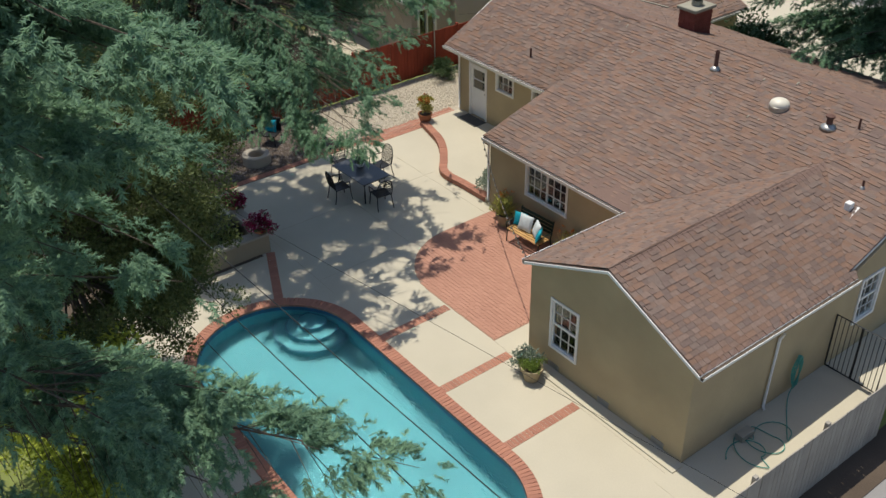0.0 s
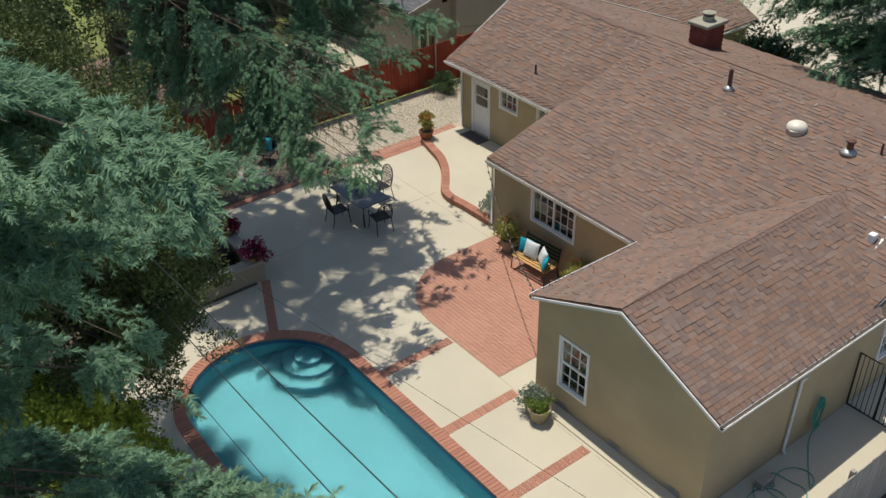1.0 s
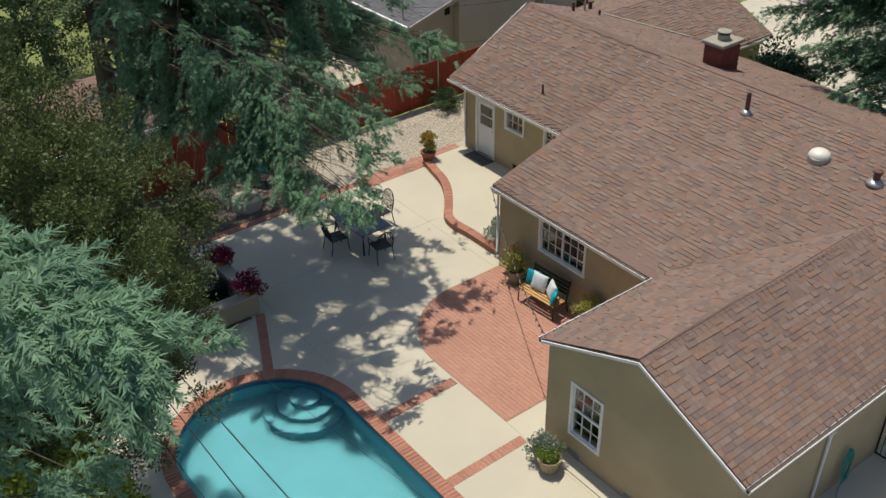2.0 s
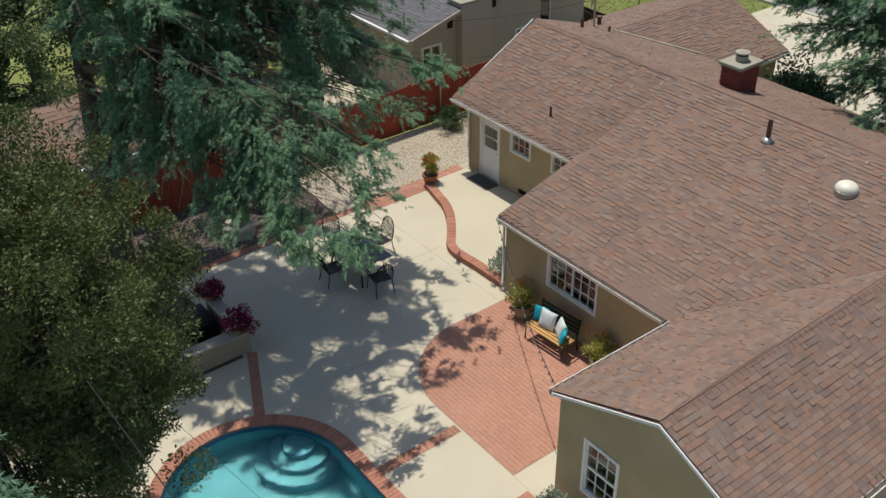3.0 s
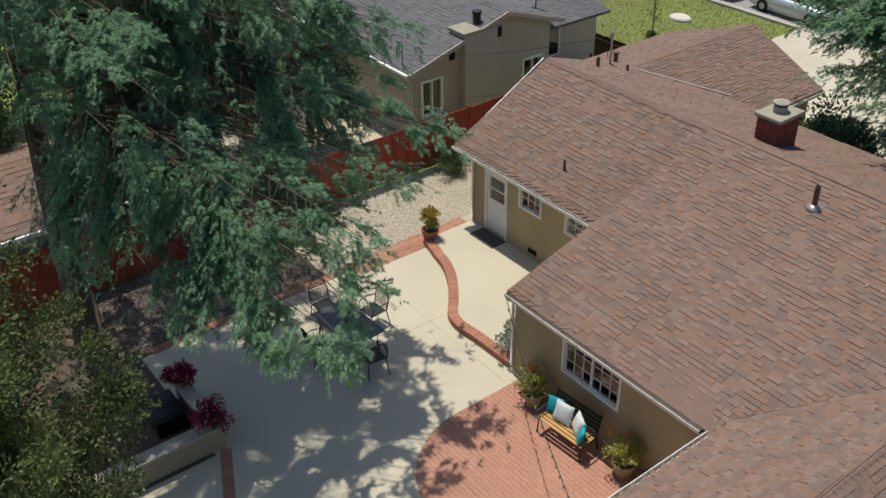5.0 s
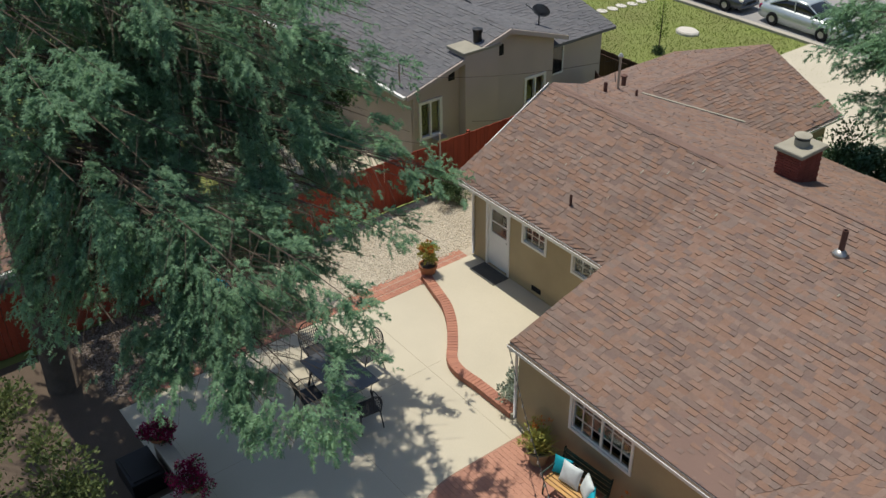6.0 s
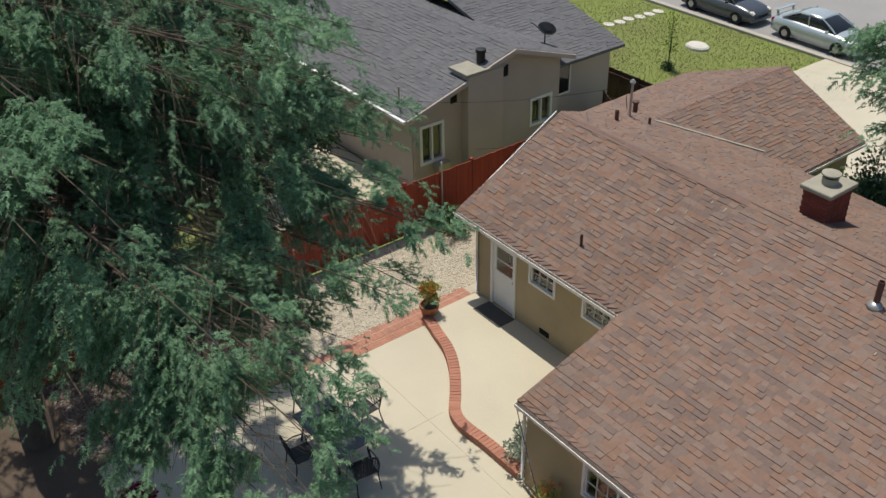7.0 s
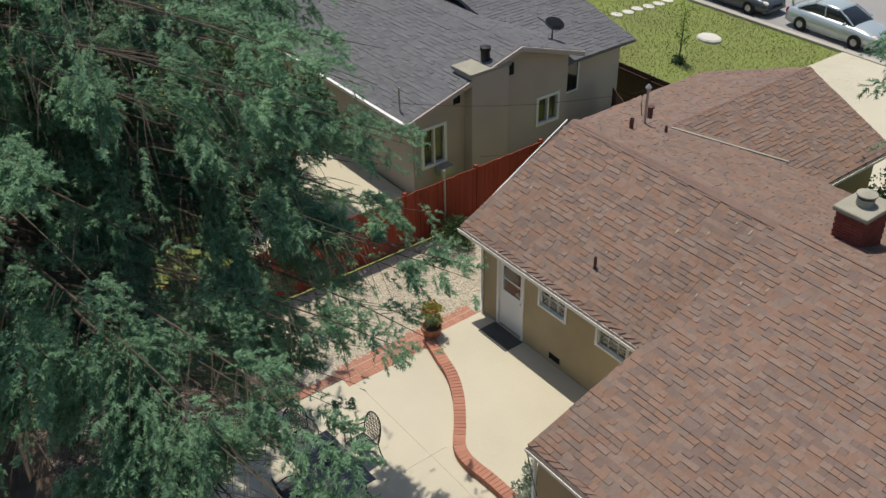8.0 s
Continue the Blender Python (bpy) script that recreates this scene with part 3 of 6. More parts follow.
def shell(along, z0, z1, openings, at, thick, axis):
    """A wall as one closed shell with openings through it."""
    us = sorted({along[0], along[1], *[q for o in openings for q in o[:2]]})
    zs = sorted({z0, z1, *[q for o in openings for q in o[2:]]})
    full = set()
    for i in range(len(us) - 1):
        for j in range(len(zs) - 1):
            u, z = (us[i] + us[i + 1]) / 2, (zs[j] + zs[j + 1]) / 2
            if not any(o[0] < u < o[1] and o[2] < z < o[3] for o in openings):
                full.add((i, j))
    verts, index, faces = [], {}, []

    def vid(i, j, k):
        if (i, j, k) not in index:
            index[i, j, k] = len(verts)
            verts.append((us[i], at + k * thick, zs[j]) if axis == "x" else (at - k * thick, us[i], zs[j]))
        return index[i, j, k]
    for i, j in full:
        faces.append((vid(i, j, 0), vid(i + 1, j, 0), vid(i + 1, j + 1, 0), vid(i, j + 1, 0)))
        faces.append((vid(i, j, 1), vid(i, j + 1, 1), vid(i + 1, j + 1, 1), vid(i + 1, j, 1)))
        for di, dj, p, q in ((-1, 0, (i, j), (i, j + 1)), (1, 0, (i + 1, j + 1), (i + 1, j)), (0, -1, (i + 1, j), (i, j)), (0, 1, (i, j + 1), (i + 1, j + 1))):
            if (i + di, j + dj) not in full:
                faces.append((vid(*p, 0), vid(*q, 0), vid(*q, 1), vid(*p, 1)))
    return Build().add(verts, faces)


def gable(top, at, thick, axis, mat="stucco"):
    n = len(top)
    if axis == "x":
        v = [(u, at, z) for u, z in top] + [(u, at + thick, z) for u, z in top]
    else:
        v = [(at, u, z) for u, z in top] + [(at - thick, u, z) for u, z in top]
    b = Build().add(v, [tuple(range(n)), tuple(range(2 * n - 1, n - 1, -1))] + [(i, n + i, n + (i + 1) % n, (i + 1) % n) for i in range(n)])
    hp("gable", b, mat)


def wall_x(name, x0, x1, y, thick, z0, z1, openings, top=None):
    """A wall along x whose face is at y (thickness towards +y), with openings (x0, x1, z0, z1) through it."""
    if top:
        gable(top, y, thick, "x")
    return hp(name, shell((x0, x1), z0, z1, openings, y, thick, "x"), "stucco")


def wall_y(name, y0, y1, x, thick, z0, z1, openings=(), top=None):
    if top:
        gable(top, x, thick, "y")
    return hp(name, shell((y0, y1), z0, z1, list(openings), x, thick, "y"), "stucco")


G_WIN = (-10.99, -10.13, 0.63, 1.99)
D_WIN = (-16.03, -14.37, 1.05, 2.08)
F_DOOR = (-22.70, -21.76, 0.16, 2.10)
F_WIN = (-21.28, -20.41, 1.52, 2.16)
F_WIN2 = (-19.50, -18.60, 1.55, 2.16)
E_WIN = (18.15, 19.0, 0.80, 2.05)
wall_x("wall", -11.70, -6.99, 12.30, 0.2, -0.1, 2.4, [G_WIN], [(-11.70, 2.4), (-6.99, 2.4), (-6.99, 2.45), (-9.36, 3.53), (-11.70, 2.52)])
wall_x("wall", -17.6, -11.70, 16.03, 0.2, -0.1, 2.36, [D_WIN])
wall_x("wall", -23.25, -17.6, 19.37, 0.2, -0.1, 2.6, [F_DOOR, F_WIN, F_WIN2])
wall_x("wall", -23.25, -7.18, 26.0, 0.2, -0.4, 2.7, [])
wall_y("wall", 12.50, 16.03, -11.50, 0.2, -0.1, 2.2)
wall_y("wall", 16.23, 19.37, -17.4, 0.2, -0.1, 2.42, (), [(16.23, 2.42), (19.37, 2.42), (19.37, 3.32)])
wall_y("wall", 12.50, 26.2, -6.99, 0.2, -0.1, 2.28, [E_WIN], [(17.7, 2.28), (26.0, 2.28), (26.0, 3.0), (22.3, 4.15), (17.7, 2.45)])
wall_y("wall", 19.57, 26.0, -23.05, 0.2, -0.4, 2.6, (), [(19.57, 2.6), (26.0, 2.6), (26.0, 3.0), (22.3, 4.15)])
b = Build().box(-11.8, -6.9, 11.95, 12.295, -0.05, 0.035)
hp("footing", b, "concrete", label="raised concrete footing ledge")

# roof faces
A, GL, GR = (-9.36, 12.25, 3.63), (-11.88, 12.25, 2.56), (-6.83, 12.25, 2.53)
RE = (-9.42, 19.78, 3.52)
VB, GE = (-11.97, 16.21, 2.43), (-6.86, 17.60, 2.44)
RIDGE_Y, RIDGE_Z = 22.3, 4.29
WX, EX = -17.62, -7.05
main_w = [(WX, 15.78, 2.37), (-12.0, 15.78, 2.37), VB, RE, (RE[0], RIDGE_Y, RIDGE_Z), (WX, RIDGE_Y, RIDGE_Z)]
main_e = [RE, (EX, 17.45, 2.52), (EX, RIDGE_Y, RIDGE_Z)]
main_m = [RE, (EX, RIDGE_Y, RIDGE_Z), (RE[0], RIDGE_Y, RIDGE_Z)]
far = [(-23.73, 19.08, 2.485), (WX + 0.1, 19.09, 2.475), (WX + 0.1, RIDGE_Y, RIDGE_Z), (-23.5, RIDGE_Y, RIDGE_Z)]
wing_w = [GL, A, RE, VB]
wing_e = [A, GR, GE, RE]
back = [(-23.5, RIDGE_Y, RIDGE_Z), (EX, RIDGE_Y, RIDGE_Z), (EX, 26.5, 2.98), (-23.5, 26.5, 2.98)]
FR_Z, FR_X = 3.35, -23.0
front_e = [(FR_X, 24.6, FR_Z), (-19.75, 24.6, 2.28), (-19.75, 30.6, 2.28), (FR_X, 31.2, FR_Z)]
front_w = [(FR_X, 24.6, FR_Z), (FR_X, 31.2, FR_Z), (-26.2, 30.6, 2.28), (-26.2, 24.6, 2.28)]
for poly, up, count in ((main_w, (0, 1), 0), (main_e, (0, 1), 0), (main_m, (0, 1), 0), (far, (0, 1), 0), (wing_w, (1, 0), 0), (wing_e, (-1, 0), 290), (back, (0, -1), 0),
                        (front_e, (-1, 0), 0), (front_w, (1, 0), 0)):
    base = [Vector(p) for p in poly]
    nz = (base[1] - base[0]).cross(base[2] - base[0]).z
    if nz < 0:
        base.reverse()
    r = hp("roof", Build().slab(base, 0.09), "ridge", label="brown asphalt shingle roof slope")
    holder = r
    local = [Vector(p) + Vector((12, -18, 0)) for p in base]
    shingles("shingle_field", local, up, holder, "shingle", count, seed=len(bpy.data.objects))


def off(p):
    return (p[0] + 12, p[1] - 18, p[2])


ridge_caps([off((-23.5, RIDGE_Y, RIDGE_Z)), off((EX, RIDGE_Y, RIDGE_Z))], house, "ridge")
ridge_caps([off(A), off(RE)], house, "ridge", slope=0.4)
ridge_caps([off((FR_X, 24.8, FR_Z)), off((FR_X, 31.2, FR_Z))], house, "ridge")
wall_y("wall", 26.2, 30.3, -20.1, 0.2, -1.8, 2.3)
wall_x("wall", -25.9, -20.1, 30.3, 0.2, -1.8, 2.3, [], [(-25.9, 2.3), (-20.1, 2.3), (-23.0, 3.2)])


def board(name, p, q, depth, thick, mat, lift=0.0, label=""):
    """An upright board below the line from p to q."""
    p, q = Vector(p), Vector(q)
    e = (q - p)
    s = Vector((-e.y, e.x, 0)).normalized() * thick
    z = Vector((0, 0, depth))
    up = Vector((0, 0, lift))
    v = [p + up, q + up, q + up + s, p + up + s, p + up - z, q + up - z, q + up - z + s, p + up - z + s]
    b = Build().add(v, [(0, 1, 2, 3), (7, 6, 5, 4), (0, 4, 5, 1), (2, 6, 7, 3), (1, 5, 6, 2), (0, 3, 7, 4)])
    return hp(name, b, mat, label=label)


for p, q in ((A, GL), (GR, A), ((-17.63, 22.3, 4.28), (-17.63, 15.78, 2.36)), ((-23.69, 22.3, 4.28), (-23.74, 19.08, 2.47)), ((EX + 0.01, 17.45, 2.51), (EX + 0.01, 22.3, 4.28)),
             ((EX + 0.01, 22.3, 4.28), (EX + 0.01, 26.5, 2.97)), ((FR_X, 31.22, FR_Z), (-19.75, 30.62, 2.27))):
    board("barge_board", p, q, 0.065, 0.028, "white", -0.03, "white painted barge board")


def gutter(p, q, out):
    """A white gutter hung along an eave; out: unit way from the roof."""
    p, q, o = Vector(p), Vector(q), Vector((*out, 0))
    prof = [(0.0, 0.0), (0.0, -0.11), (0.075, -0.11), (0.105, 0.0), (0.09, 0.0), (0.065, -0.095), (0.012, -0.095), (0.012, 0.0)]
    n = len(prof)
    v = [p + o * a + Vector((0, 0, c - 0.015)) for a, c in prof] + [q + o * a + Vector((0, 0, c - 0.015)) for a, c in prof]
    f = [(i, (i + 1) % n, n + (i + 1) % n, n + i) for i in range(n)] + [tuple(range(n)), tuple(range(2 * n - 1, n - 1, -1))]
    hp("gutter", Build().add(v, f), "white", label="white metal eave gutter")
    # dark strip filling the inside of the trough
    fill = [(0.013, -0.02), (0.013, -0.09), (0.066, -0.09), (0.088, -0.02)]
    v = [end + o * a + Vector((0, 0, c - 0.015)) for end in (p, q) for a, c in fill]
    f = [(0, 1, 5, 4), (1, 2, 6, 5), (2, 3, 7, 6), (3, 0, 4, 7), (0, 3, 2, 1), (4, 5, 6, 7)]
    hp("gutter_litter", Build().add(v, f), "soil", label="dark fill strip in the gutter")


gutter((WX, 15.79, 2.36), (-12.2, 15.79, 2.36), (0, -1))
gutter((-23.73, 19.08, 2.485), (-18.0, 19.09, 2.475), (0, -1))
gutter(GR, GE, (1, 0))
gutter((-11.97, 15.75, 2.44), GL, (-1, 0))
gutter((-19.75, 26.3, 2.28), (-19.75, 30.6, 2.28), (1, 0))


def downpipe(points):
    hp("downpipe", Build().tube(points, 0.035, 8), "white", label="white metal downpipe", smooth=True)


downpipe([(-6.88, 15.1, 2.1), (-6.94, 15.05, 1.95), (-6.94, 14.97, 0.1), (-6.88, 14.95, 0.03)])
downpipe([(-17.55, 15.75, 2.2), (-17.62, 15.98, 2.0), (-17.62, 15.98, 0.15)])
downpipe([(-23.2, 19.15, 2.35), (-23.22, 19.33, 2.2), (-23.22, 19.33, 0.2)])


def window(opening, y, cols, rows, sashes, axis="x", face=1, fabric=True):
    """A white window: frame, sash bars, panes and a near-black box for the unlit room. Opening (a, c, lo, hi)."""
    a, c, lo, hi = opening

    def bx(b, u0, u1, w0, w1, z0, z1):
        if axis == "x":
            return b.box(u0, u1, y + w0, y + w1, z0, z1)
        return b.box(y - w1, y - w0, u0, u1, z0, z1)
    b = Build()
    t = 0.045
    for u0, u1, z0, z1 in ((a - 0.02, a + t, lo - 0.02, hi + 0.02), (c - t, c + 0.02, lo - 0.02, hi + 0.02), (a + t, c - t, lo - 0.02, lo + t), (a + t, c - t, hi - t, hi + 0.02)):
        bx(b, u0, u1, -0.025, 0.10, z0, z1)
    w = hp("window", b, "white", label="white framed window with small panes")
    for s in range(sashes):
        if axis == "y" or sashes == 2 and c - a < 1.2:
            s0, s1, z0, z1 = a + t, c - t, lo + t + s * (hi - lo - 2 * t) / sashes, lo + t + (s + 1) * (hi - lo - 2 * t) / sashes
        else:
            s0, s1, z0, z1 = a + t + s * (c - a - 2 * t) / sashes, a + t + (s + 1) * (c - a - 2 * t) / sashes, lo + t, hi - t
        b = Build()
        g = 0.028
        for u0, u1, v0, v1 in ((s0, s0 + g, z0, z1), (s1 - g, s1, z0, z1), (s0 + g, s1 - g, z0, z0 + g), (s0 + g, s1 - g, z1 - g, z1)):
            bx(b, u0, u1, 0.02, 0.07, v0, v1)
        for k in range(1, cols):
            m = s0 + (s1 - s0) * k / cols
            bx(b, m - 0.008, m + 0.008, 0.03, 0.06, z0 + g, z1 - g)
        for k in range(1, rows):
            m = z0 + (z1 - z0) * k / rows
            bx(b, s0 + g, s1 - g, 0.031, 0.059, m - 0.008, m + 0.008)
        b.v = [(x + 12, yy - 18, z) for x, yy, z in b.v]
        sash = part("sash", b, "white", w)
        b = bx(Build(), s0 + g, s1 - g, 0.043, 0.047, z0 + g, z1 - g)
        b.v = [(x + 12, yy - 18, z) for x, yy, z in b.v]
        pane = part("pane", b, "glass", w)
        pane.visible_shadow = False
    # near-black box: the unlit room's darkness is in its colour
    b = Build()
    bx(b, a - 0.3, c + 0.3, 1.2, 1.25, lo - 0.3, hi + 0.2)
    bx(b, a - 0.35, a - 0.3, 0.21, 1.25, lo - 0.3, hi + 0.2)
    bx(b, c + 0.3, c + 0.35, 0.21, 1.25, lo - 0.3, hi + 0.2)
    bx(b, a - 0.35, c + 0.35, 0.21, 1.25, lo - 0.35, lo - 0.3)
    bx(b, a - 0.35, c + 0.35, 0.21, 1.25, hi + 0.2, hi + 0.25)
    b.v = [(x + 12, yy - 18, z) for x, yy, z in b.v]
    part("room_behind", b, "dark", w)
    if fabric:
        b = Build()
        n = 24
        u0, u1 = (a + t, a + (c - a) * 0.42)
        v = []
        for k in range(n + 1):
            u = u0 + (u1 - u0) * k / n
            d = 0.16 + 0.02 * math.sin(k * 1.4)
            for z in (lo + 0.05, hi - 0.03):
                v.append((u, y + d, z) if axis == "x" else (y - d, u, z))
        b.add(v, [(2 * k, 2 * k + 2, 2 * k + 3, 2 * k + 1) for k in range(n)])
        b.v = [(x + 12, yy - 18, z) for x, yy, z in b.v]
        part("curtain", b, "curtain", w)
    return w


window(G_WIN, 12.30, 3, 2, 2, fabric=False)
window(D_WIN, 16.03, 3, 3, 2, fabric=False)
window(F_WIN, 19.37, 3, 2, 1, fabric=False)
window(F_WIN2, 19.37, 3, 2, 1, fabric=False)
window(E_WIN, -6.98, 3, 2, 2, axis="y", fabric=False)

# back door
a, c, lo, hi = F_DOOR
b = Build()
b.box(a, a + 0.07, 19.34, 19.5, lo, hi).box(c - 0.07, c, 19.34, 19.5, lo, hi).box(a + 0.07, c - 0.07, 19.34, 19.5, hi - 0.07, hi)
door = hp("door", b, "white", label="white back door with a glazed upper half")
for name, mat, dims in (("door_leaf", "white", [(a + 0.07, a + 0.17, lo + 0.02, hi - 0.07), (c - 0.17, c - 0.07, lo + 0.02, hi - 0.07), (a + 0.17, c - 0.17, lo + 0.02, lo + 1.05),
                                                (a + 0.17, c - 0.17, hi - 0.2, hi - 0.07)]),
                        ("door_pane", "glass", [(a + 0.17, c - 0.17, lo + 1.05, hi - 0.2)])):
    b = Build()
    for x0, x1, z0, z1 in dims:
        d = 0.0 if mat == "white" else 0.015
        b.box(x0 + 12, x1 + 12, 19.40 + d - 18, 19.44 - d - 18, z0, z1)
    part(name, b, mat, door)
b = Build().box(a + 0.17 + 12, c - 0.17 + 12, 19.41 - 18, 19.43 - 18, lo + 1.36, lo + 1.40)
part("glazing_bar", b, "white", door)
b = Build().tube([(c - 0.12 + 12, 19.36 - 18, lo + 0.98), (c - 0.12 + 12, 19.40 - 18, lo + 0.98)], 0.03, 10)
part("door_knob", b, "steel", door)
# near-black sheet painted to read as an unlit room through the glass
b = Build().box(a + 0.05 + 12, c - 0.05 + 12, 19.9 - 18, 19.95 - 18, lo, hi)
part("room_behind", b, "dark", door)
b = Build().box(-22.72, -21.72, 18.80, 19.33, 0.146, 0.162)
tagged(part("door_mat", b, "mat", bevel=0.004), "dark grey door mat on the concrete landing", "door mat")

# crawl space vents
for x, y, z in ((-10.82, 12.30, 0.045), (-9.22, 12.30, 0.045), (-7.63, 12.30, 0.045), (-20.69, 19.37, 0.27)):
    b = Build().box(x - 0.17, x + 0.17, y - 0.015, y - 0.002, z, z + 0.15)
    vent = hp("wall_vent", b, "steel" if y < 15 else "dark", label="metal crawl-space vent")
    b = Build()
    for k in range(5):
        b.box(x - 0.15 + 12, x + 0.15 + 12, y - 0.022 - 18, y - 0.016 - 18, z + 0.02 + k * 0.025, z + 0.032 + k * 0.025)
    part("slat", b, "steel" if y < 15 else "dark", vent)


def roof_z(y):
    return 2.37 + (y - 15.78) * (RIDGE_Z - 2.37) / (RIDGE_Y - 15.78)


def roof_pipe(x, y, z, h, r, cone=True, cap=False, mat="pipe"):
    p = root("roof_pipe", (x, y, z), "brown vent pipe with a flashing collar on the roof", "vent pipe", "roof vent pipes")
    if cone:
        part("flashing", Build().lathe([(r * 2.8, -0.03), (r * 2.4, 0.03), (r * 1.15, 0.10)], n=16), "steel", p, "galvanised flashing cone", smooth=True)
    part("pipe", Build().lathe([(r, -0.05), (r, h), (r * 0.8, h), (r * 0.8, h - 0.05)], n=14), mat, p)
    if cap:
        part("rain_cap", Build().lathe([(r * 1.5, h + 0.02), (r * 1.5, h + 0.06), (r * 0.3, h + 0.10)], n=14), mat, p)


roof_pipe(-14.12, 21.37, roof_z(21.37), 0.55, 0.06)
roof_pipe(-10.12, 20.87, roof_z(20.87), 0.26, 0.08, True, True)
roof_pipe(-9.5, 21.2, roof_z(21.2), 0.26, 0.03, False)
roof_pipe(-8.25, 19.6, 3.34, 0.24, 0.03, True)
roof_pipe(-20.15, 19.85, 2.475 + 0.76 * 0.565, 0.3, 0.035, False)
roof_pipe(-10.09, 18.2, 3.16, 0.12, 0.03, False)
roof_pipe(-22.87, 23.68, 3.86, 0.28, 0.055, False)
roof_pipe(-23.85, 25.5, 3.27, 0.22, 0.07, False, True)
roof_pipe(-22.56, 24.62, 3.56, 0.2, 0.04, False)
d = root("tubular_skylight", (-11.62, 20.9, roof_z(20.9)), "cream tubular skylight dome on the roof", "skylight")
part("curb", Build().lathe([(0.27, -0.08), (0.27, 0.07), (0.24, 0.09)], n=24), "steel", d)
part("dome", Build().lathe([(0.26, 0.06), (0.26, 0.10), (0.235, 0.16), (0.18, 0.21), (0.09, 0.24), (0.01, 0.25)], n=24), "dome", d, smooth=True)
d = root("roof_exhaust_vent", (-8.13, 18.91, 3.10), "white metal exhaust vent on the roof", "roof vent")
part("base_plate", Build().slab([(-0.2, -0.2, -0.05), (0.2, -0.2, -0.05), (0.2, 0.2, 0.10), (-0.2, 0.2, 0.10)], 0.02), "white", d)
part("hood", Build().box(-0.08, 0.08, -0.06, 0.12, 0.0, 0.20), "white", d, bevel=0.02)

# chimney
ch = root("chimney", (-16.68, 23.5, 3.5), "dark red brick chimney with a mortar cap", "chimney")
part("core", Build().box(-0.30, 0.30, -0.40, 0.40, -0.4, 1.14), "joint", ch)
long_b = Build().box(-0.095, 0.095, -0.02, 0.02, -0.028, 0.028).mesh("brick", "chimney")
for k in range(18):
    z = 0.02 + k * 0.066
    for side in range(4):
        along, fixed = ((0.60, 0.40), (0.80, 0.30))[side % 2]
        n = 3 if side % 2 == 0 else 4
        w = along / n
        for i in range(n):
            o = -along / 2 + w * (i + 0.5) + (0.012 if k % 2 else -0.012)
            if side == 0:
                m = pose(o, -fixed, z)
            elif side == 1:
                m = pose(fixed, o, z, 0, 0, 90)
            elif side == 2:
                m = pose(o, fixed, z, 0, 0, 180)
            else:
                m = pose(-fixed, o, z, 0, 0, 90)
            piece("brick", long_b, ch, m)
part("cap", Build().box(-0.38, 0.38, -0.49, 0.49, 1.14, 1.25), "cap", ch, "pale mortar cap", bevel=0.03)
part("flue", Build().lathe([(0.17, 1.22), (0.17, 1.40), (0.14, 1.40), (0.14, 1.3)], n=18), "cap", ch, smooth=False)
part("flue_cap", Build().lathe([(0.20, 1.46), (0.20, 1.49), (0.03, 1.53)], n=18), "cap", ch)
mast = root("service_mast", (-23.2, 24.55, 3.56), "grey electrical service mast on the roof", "service mast")
part("pole", Build().tube([(0, 0, -0.1), (0, 0, 1.0)], 0.035, 10), "steel", mast)
part("weather_head", Build().lathe([(0.06, 0.97), (0.08, 1.03), (0.03, 1.1)], n=10), "steel", mast)
part("wires", Build().tube([(0, 0, 1.0), (-0.25, 0.1, 0.7), (-0.35, 0.2, 0.4), (-0.2, 0.1, 0.15)], 0.012, 6), "wire", mast)

b = Build()
for p, q in (((-22.85, 25.18, 3.40), (-20.4, 26.76, 2.92)),):
    b.slab([Vector(p) + Vector((0.02, -0.03, 0.04)), Vector(q) + Vector((0.02, -0.03, 0.04)), Vector(q) + Vector((-0.02, 0.03, 0.04)), Vector(p) + Vector((-0.02, 0.03, 0.04))], 0.03)
hp("valley_flashing", b, "cap", label="grey metal valley flashing")

rng = random.Random(4)
for k in range(24):
    x, y = rng.uniform(-23.2, -10.5), rng.uniform(20.0, 22.0)
    z = roof_z(y) if x > WX else 2.475 + (y - 19.09) * (RIDGE_Z - 2.475) / (RIDGE_Y - 19.09)
    tilt = 0.305 if x > WX else 0.565
    b = Build()
    w, l = rng.uniform(0.008, 0.02), rng.uniform(0.03, 0.06)
    b.slab([Vector((x - w, y - l, z - tilt * l + 0.035)), Vector((x + w, y - l, z - tilt * l + 0.035)), Vector((x + w, y + l, z + tilt * l + 0.035)), Vector((x - w, y + l, z + tilt * l + 0.035))], 0.02)
    hp("mastic_patch", b, "cap")


# ---- trees ----
def needle_tuft(seed, n, lean, wide, rough):
    """A flat twig one unit long with needles to both sides, a little drooping."""
    tr = np.random.default_rng(seed)
    tv, tf = [], []
    for k in range(n):
        x = 0.95 * (k + tr.random()) / n
        side = 1 if k % 2 else -1
        ln = (0.42 - 0.22 * x) * tr.uniform(0.8, 1.2)
        a = lean + tr.uniform(-rough, rough)
        end = np.array([x + ln * math.cos(a), side * ln * math.sin(a), tr.uniform(-0.4, 0.4) * rough])
        wd = np.array([wide, -side * wide * 0.4, tr.uniform(-0.3, 0.3) * wide])
        i = len(tv)
        tv += [np.array([x, 0, 0]) - wd, np.array([x, 0, 0]) + wd, end]
        tf.append((i, i + 1, i + 2))
    return np.array(tv), np.array(tf)


CLUMP = Vector((3.7, 1.9, 8.3))


